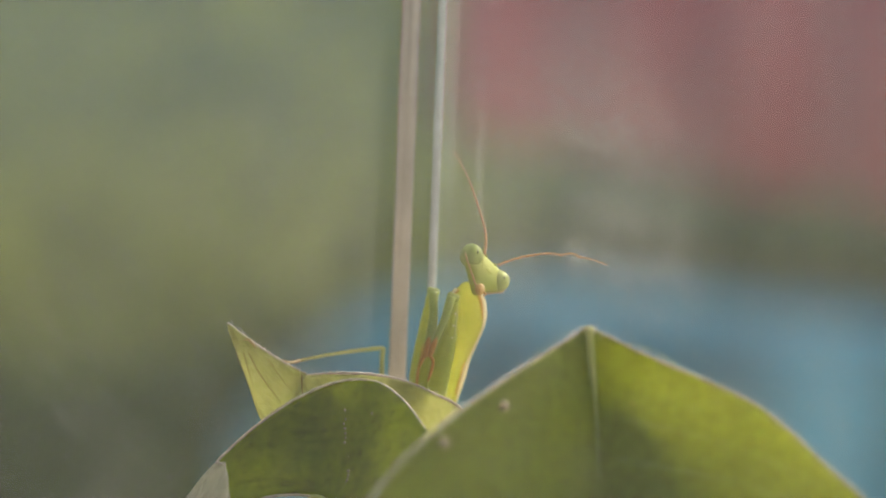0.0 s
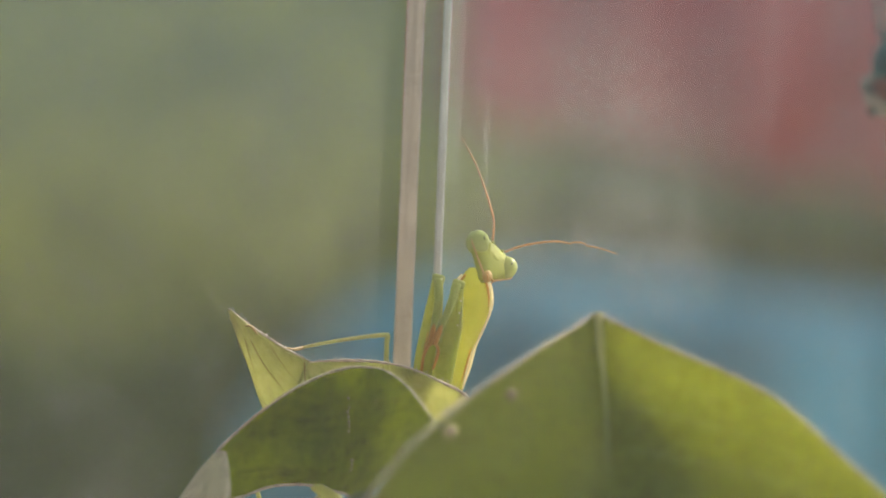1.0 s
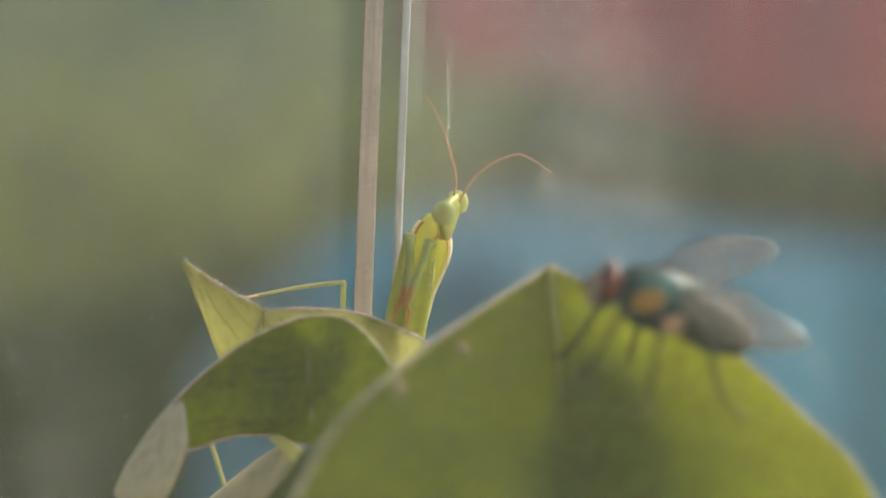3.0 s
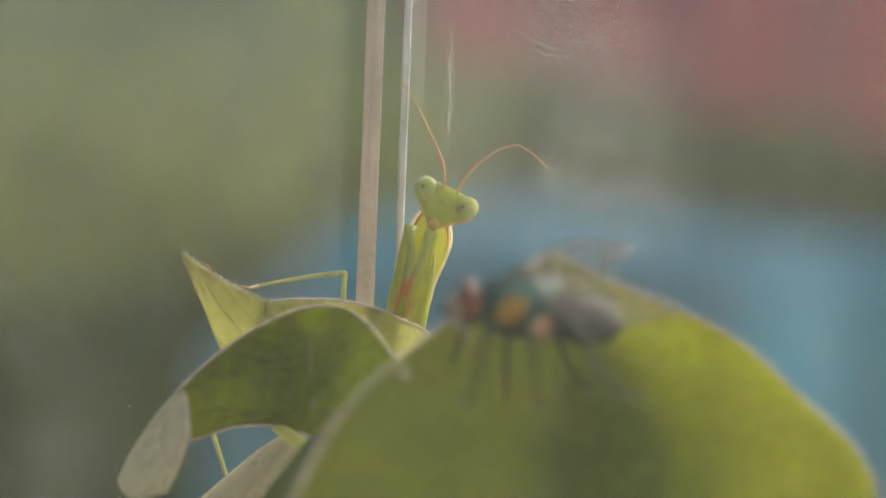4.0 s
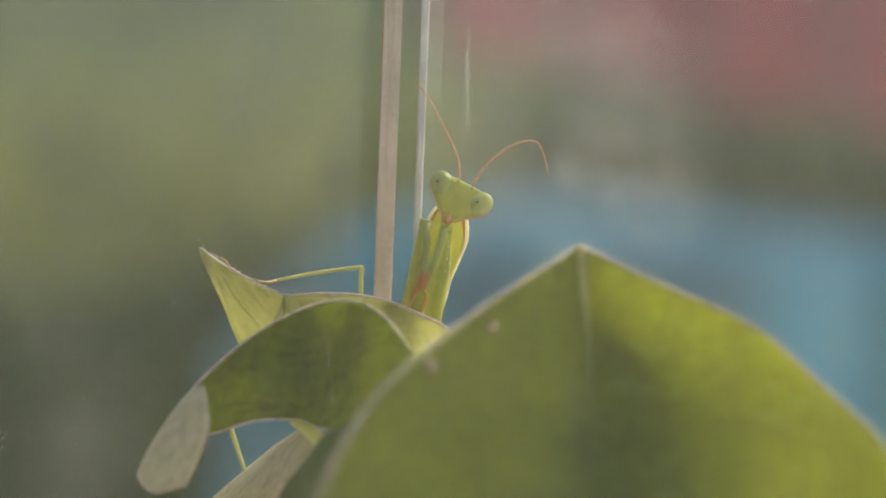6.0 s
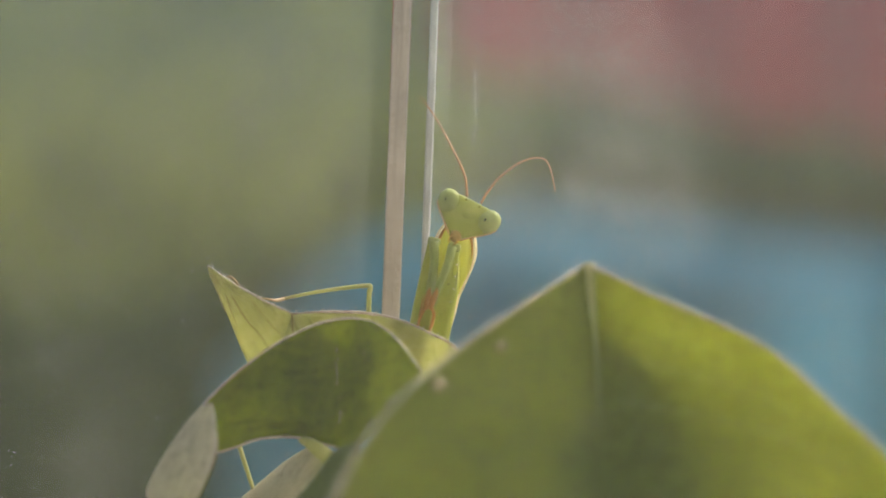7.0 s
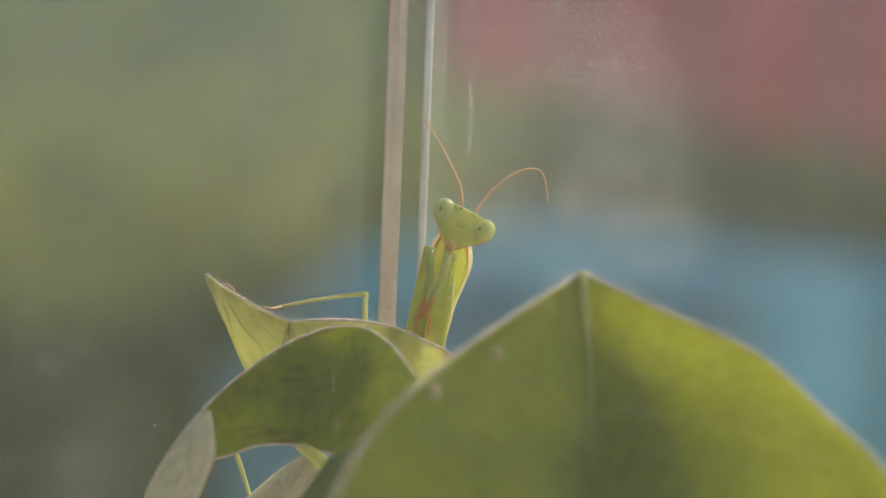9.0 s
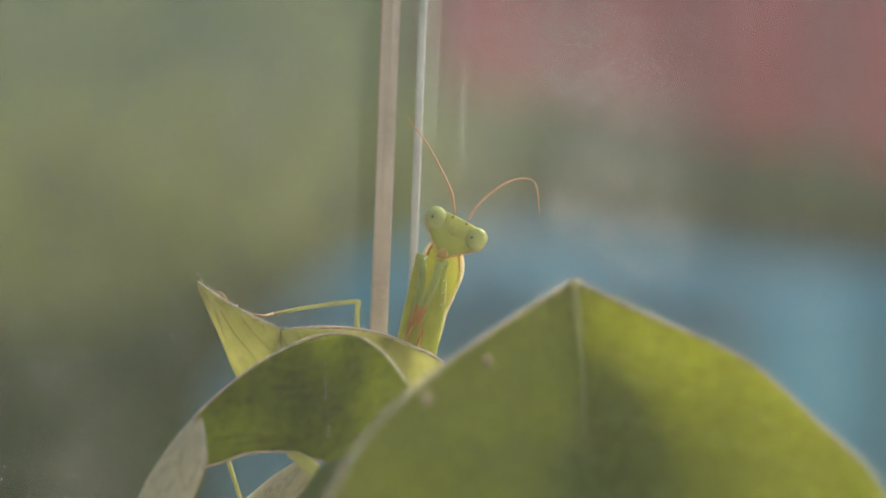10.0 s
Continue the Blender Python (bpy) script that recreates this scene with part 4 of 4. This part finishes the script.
    for s in (-1, 1):
        t = Matrix.Rotation(radians(s * 24), 4, 'Y')
        eye = part("eye", blob((s * 1.68, -.03, .0), (.86, .93, .96), t, seg=32, rings=20), EYE, head, "bulging glossy green eye")
        part("pupil", blob((s * 1.68 - .26, -.94, .0), (.065, .05, .13), Matrix.Rotation(radians(s * 20), 4, 'Y')), DARK, eye)
        part("cheek_stripe", tube([(s * 2.50, -.20, -.30), (s * 2.26, -.28, -.66), (s * 1.60, -.36, -1.26), (s * .98, -.40, -1.78), (s * .5, -.46, -2.2)], [.03, .06, .05, .07, .06], 20, 8), PALE_ORANGE, head, "thin orange stripe")
        part("ocellus", blob((s * .17, -.33, .72), (.055, .05, .045)), SKIN_YELLOW, head)
        part("socket", blob((s * .58, -.36, .74), (.13, .13, .14)), SKIN, head)
        part("brow", tube([(s * 1.00, -.38, .55), (s * .86, -.52, .15), (s * .74, -.58, -.5), (s * .45, -.56, -1.3)], [.03, .06, .05, .02], 14, 8), SKIN, head)
    part("face_shield", blob((0, -.42, -.35), (.62, .26, .42)), SKIN, head)
    part("mouth", blob((0, -.36, -2.08), (.46, .36, .50)), MOUTH, head, "orange mouthparts")
    for s in (-1, 1):
        part("jaw_feeler", tube([(s * .22, -.6, -2.2), (s * .34, -.85, -2.45), (s * .18, -.8, -2.75)], [.07, .06, .03], 10, 6), TAN, head)
    feel = []
    for pts, rad, cuts in (
            ([(1.18, 1.40, 4.80), (1.01, 1.40, 6.11), (0.54, 1.38, 7.24), (-0.69, 1.40, 9.45), (-1.59, 1.40, 10.78), (-2.71, 1.40, 12.10)], [.095, .045], (3,)),
            ([(2.24, 1.40, 4.34), (2.74, 1.35, 5.24), (3.47, 1.30, 6.21), (4.70, 1.25, 7.27), (5.75, 1.30, 7.78), (6.60, 1.35, 7.77), (7.08, 1.40, 7.41), (7.37, 1.40, 6.57), (7.59, 1.40, 5.22)],
             [.095, .04], (2, 4, 6))):
        line = [Vector(p) for p in spline(pts, 12 * (len(pts) - 1) + 1)]
        chain = []
        for a, b in zip((0, *cuts), (*cuts, len(pts) - 1)):
            piece, r0, r1 = line[12 * a:12 * b + 1], np.interp(a, (0, len(pts) - 1), rad), np.interp(b, (0, len(pts) - 1), rad)
            f = part("antenna", tube(piece, [r0, (r0 + r1) / 2, r1], 20, 8, origin=piece[0], wobble=0.05), PALE_ORANGE, man, "fine tapering orange antenna")
            f.location = V(piece[0] - Vector(o))
            d = piece[-1] - piece[0]
            chain.append((f, d, math.degrees(math.atan2(d.z, d.x))))
        feel.append(chain)
    return man, head, legs, feel


# ---- fly ----
def build_fly():
    wings = []
    fly = thing("blowfly", (0, 0, 0), "metallic green blowfly with red eyes and smoky wings", "fly")
    part("thorax", blob((0, 0, .08), (2.25, 1.7, 1.45), seg=24, rings=16), FLY_GREEN, fly, "metallic green back")
    part("shield", blob((-1.5, 0, .75), (.8, .9, .6)), FLY_GREEN, fly)
    for s in (-1, 1):
        part("side_plate", blob((.40, s * .98, -.05), (1.15, .84, .78), Matrix.Rotation(radians(25), 4, 'Y')), FLY_BRONZE, fly, "bronze side")
        part("hip", blob((-.9, s * .7, -.8), (.9, .7, .7)), FLY_PINK, fly, "pinkish brown hip")
    part("abdomen", blob((-3.0, 0, -.6), (2.5, 1.5, 1.35), Matrix.Rotation(radians(-12), 4, 'Y'), seg=24, rings=16), FLY_BROWN, fly, "dark glossy abdomen")
    part("belly", blob((-.4, 0, -.75), (2.1, 1.2, .95)), FLY_DARK, fly)
    head = part("head", blob((2.45, 0, -.1), (.75, 1.15, 1.05)), FLY_DARK, fly)
    for s in (-1, 1):
        part("eye", blob((2.4, s * .72, .05), (.56, .5, .82)), FLY_RED, head, "dark red eye")
        part("feeler", tube([(3.15, s * .15, .1), (3.5, s * .2, -.1), (3.6, s * .25, -.5)], [.08, .1, .06], 8, 6), FLY_DARK, head)
    part("face", blob((2.9, 0, -.25), (.55, .85, .95)), FLY_WHITE, head, "pale silvery face")
    part("brow", blob((2.45, 0, 1.0), (.42, .5, .25)), FLY_WHITE, head)
    for s in (-1, 1):
        rows = []
        for i in range(16):
            t = i / 15
            w = 1.3 * math.sin(math.pi * min(1, t * .88 + .09)) ** .7
            rows.append([Vector((-t * 7.4, s * ((j - 2) / 2 * w + .5 * math.sin(t * 2.2)), .08 * math.sin(j * 1.7 + t * 6))) for j in range(5)])
        wing = part("wing", leaf_mesh(rows, 0.03, 0.03), WING, fly, "smoky translucent wing")
        wing.matrix_basis = Matrix.Translation(V((-.3, s * 1.1, 1.0))) @ \
            Euler([radians(a) for a in ((-32, 6, -24) if s > 0 else (-55, 20, 24))]).to_matrix().to_4x4()
        wings.append(wing)
        for rib in ((0.98, .03), (.5, .02), (-.2, .018)):
            pts = [(-t * 7.2, s * (rib[0] * 1.26 * math.sin(math.pi * min(1, t * .88 + .09)) ** .7 + .5 * math.sin(t * 2.2)), .03) for t in (0, .25, .5, .75, .97)]
            part("vein", tube(pts, [rib[1] * 2.2, rib[1] * 1.6, rib[1], rib[1], rib[1]], 16, 6), FLY_BROWN, wing)
        for x, fx, z in ((1.1, 1.7, -4.2), (0, -.3, -4.6), (-1.1, -2.8, -4.0)):
            leg = part("leg", tube([(x, s * .8, -.8), (x + fx * .45, s * 2.3, -.9), (x + fx * .8, s * 2.8, -2.9), (x + fx * 1.1, s * 3.2, z), (x + fx * 1.3, s * 3.5, z - .25)],
                                   [.16, .15, .1, .08, .06], 24, 8), FLY_DARK, fly)
            part("pad", blob((x + fx * 1.33, s * 3.55, z - .25), (.16, .16, .1), seg=10, rings=8), FLY_WHITE, leg)
    bristles = bmesh.new()
    rnd = random.Random(8)
    for _ in range(150):
        a, b = rnd.uniform(0, 6.28), rnd.uniform(.15, 1.4)
        d = Vector((math.sin(b) * math.cos(a), math.sin(b) * math.sin(a), math.cos(b)))
        p = Vector((2.0 * d.x, 1.6 * d.y, 1.55 * d.z + .1)) if rnd.random() < .5 else Vector((2.5 * d.x - 3.0, 1.5 * d.y, 1.35 * d.z - .6))
        tube([p, p + d * .35 + Vector((-.25, 0, 0))], [.03, .008], 3, 4, bm=bristles)
    part("bristles", bristles, FLY_DARK, fly)
    # the parts above are drawn for a 10 mm fly; this one is larger
    grow = Matrix.Diagonal((1.34, 1.34, 1.34, 1))
    for ob in fly.children_recursive:
        ob.data.transform(grow)
        ob.location *= 1.34
    return fly, wings


build_garden()
build_table()
build_tank()
build_dust()
big_leaf, leaf_tip = build_plant()
mantis, head, forelegs, antennae = build_mantis()
fly, fly_wings = build_fly()


def motions():
    o = Vector(M_O)
    walk(mantis, [(t, Matrix.Translation((o + Vector((x, 0, 0))) * MM)) for t, x in
                  ((0, .47), (1, .47), (1.5, .42), (2, .36), (2.5, .31), (2.7, .25), (3.8, .08), (4.5, .06), (6.5, 0), (10, 0))])
    rows = []
    for t, p, roll, yaw, nod in ((0, (1.76, 2, 4.28), 41, 32, -38), (1, (1.78, 2, 4.18), 39.5, 32, -38), (2, (2.03, 2, 3.86), 38.4, 34, -30), (2.5, (1.95, 2, 3.80), 35.6, 35, -24),
                                 (2.7, (1.92, 2, 3.66), -10, 188, -6), (3.8, (1.58, 2, 3.66), 24.5, -3, 0), (4.5, (1.41, 2, 3.68), 25, -4, 0), (6.5, (1.38, 2, 3.66), 25.6, -4, 0),
                                 (8, (1.35, 2, 3.68), 25.4, -4, 0), (10, (1.34, 2, 3.60), 25.8, -4, 0)):
        rows.append((t, Matrix.Translation((Vector(p) - o) * MM) @ Matrix.Rotation(radians(roll), 4, 'Y') @ Matrix.Rotation(radians(yaw), 4, 'Z') @ Matrix.Rotation(radians(nod), 4, 'X')))
    walk(head, rows)
    for leg in forelegs:
        p = leg.location / MM
        walk(leg, [(t, Matrix.Translation((p + Vector(d)) * MM)) for t, d in
                   ((0, (-.93, 0, 1.03)), (1, (-.97, 0, .95)), (2, (-.62, 0, .70)), (2.5, (-.45, 0, .48)), (2.7, (.02, 0, .12)), (3.8, (.12, 0, 0)), (4.5, (.03, 0, 0)), (10, (.03, 0, 0)))])
    # antennae: the base, and the slope of each length
    for chain, turns in zip(antennae, (
            ((0, (1.75, 5.38), 102.6, 118), (1, (1.84, 5.30), 103.1, 119), (2, (2.10, 5.04), 103.6, 119), (2.5, (2.13, 5.00), 99.7, 115), (2.7, (2.17, 4.58), 99.8, 117), (3.8, (1.42, 4.62), 108.4, 123),
             (4.5, (1.25, 4.74), 109.4, 124), (6.5, (1.2, 4.80), 111.5, 126), (8, (1.18, 4.80), 112.2, 126.5), (10, (1.18, 4.74), 112.1, 129)),
            ((0, (2.80, 4.57), 20, 4, -4, -13), (1, (2.77, 4.45), 19, 2, -6, -12), (2, (2.98, 4.14), 30, 12, -6, -20), (2.5, (3.05, 4.22), 42, 20, -10, -40), (2.7, (2.80, 4.08), 62, 32, 0, -30),
             (3.8, (2.32, 4.24), 57, 34, 0, -32), (4.5, (2.25, 4.22), 56, 33, -12, -62), (6.5, (2.24, 4.30), 57, 34.5, -8, -72), (8, (2.24, 4.34), 56.5, 34.5, -9, -75), (10, (2.20, 4.28), 54, 32, -12, -80)))):
        y = chain[0][0].location.y
        rows = [[] for _ in chain]
        for t, (x, z), *slopes in turns:
            at = Vector(((x - o.x) * MM, y, (z - o.z) * MM))
            for (f, d, rest), slope, keys in zip(chain, slopes, rows):
                m = Matrix.Translation(at) @ Matrix.Rotation(radians(rest - slope), 4, 'Y')
                keys.append((t, m))
                at = m @ (d * MM)
        for (f, d, rest), keys in zip(chain, rows):
            walk(f, keys)
    walk(leaf_tip, [(t, Matrix.Translation((Vector(TIP_O) + Vector((.35 * k, 0, .10 * k))) * MM) @ Matrix.Rotation(.06 * k, 4, 'Y'))
                    for t, k in ((0, 1), (2.5, .95), (2.7, .85), (3.8, .18), (5, .12), (6.5, 0), (10, 0))])
    # broad leaf gives way under the fly and springs back
    o = Vector(BIG_O)
    walk(big_leaf, [(t, Matrix.Translation((o + Vector(d)) * MM)) for t, d in
                    ((0, (0, 0, 0)), (2.2, (0, 0, 0)), (2.5, (-.43, 0, -.22)), (2.7, (-.82, 0, -.48)), (3.8, (-.60, 0, -.20)), (4.5, (-.60, 0, -.30)), (5.0, (-1.0, 0, -.65)),
                     (5.2, (.35, 0, .26)), (5.5, (-.06, 0, -.05)), (5.9, (0, 0, 0)), (10, (0, 0, 0)))])
    rows = []
    for t, p, dive, turn, lean in (
            (0, (41.62, -18.00, 33.95), 55, 195, 0),
            (0.8, (33.01, -18.00, 21.45), 55, 195, 0),
            (1, (29.81, -18.00, 18.47), 55, 195, 0),
            (1.2, (26.83, -18.00, 15.26), 55, 195, 0),
            (1.5, (24.65, -19.00, 11.26), 55, 195, 2),
            (2, (22.95, -19.00, 7.15), 47, 195, 2),
            (2.5, (19.01, -18.00, 2.15), 31, 195, 2),
            (2.7, (17.20, -18.50, -2.17), -12, 188, -8),
            (3.8, (8.82, -20.00, -1.75), -5, 188, 0),
            (4, (6.20, -22.00, -3.55), 2, 192, 0),
            (4.2, (6.55, -23.00, -4.00), 5, 194, 0),
            (4.4, (4.72, -24.00, -7.50), 14, 202, 0),
            (4.5, (1.06, -25.00, -10.70), 22, 206, 0),
            (4.6, (-1.88, -27.00, -12.60), 26, 208, 2),
            (4.8, (-2.11, -27.00, -12.70), 26, 208, 2),
            (5, (-4.98, -28.00, -15.90), 26, 208, 2),
            (5.2, (-11.20, -36.00, -24.20), 30, 214, 0),
            (6, (-14.90, -38.00, -30.60), 40, 205, 0),
            (10, (-14.90, -38.00, -30.88), 40, 205, 0)):
        rows.append((t, Matrix.Translation(V(p)) @ Euler((radians(lean), radians(dive), radians(turn))).to_matrix().to_4x4()))
    walk(fly, rows)
    far, near = fly_wings
    for wing, turns in ((far, ((0, -62, 12, 10), (2.5, -62, 12, 12), (2.7, -55, 20, 24), (3.8, -50, 12, 20), (4.2, -50, 12, 18), (4.5, -45, 16, 18), (10, -45, 16, 20))),
                        (near, ((0, -56, -6, -18), (2.5, -56, -4, -18), (2.7, -66, -6, -12), (3.8, -68, -6, -12), (4.5, -60, -2, -22), (10, -60, -2, -22)))):
        p = wing.location.copy()
        walk(wing, [(t, Matrix.Translation(p) @ Euler((radians(a), radians(b), radians(c))).to_matrix().to_4x4()) for t, a, b, c in turns])


motions()
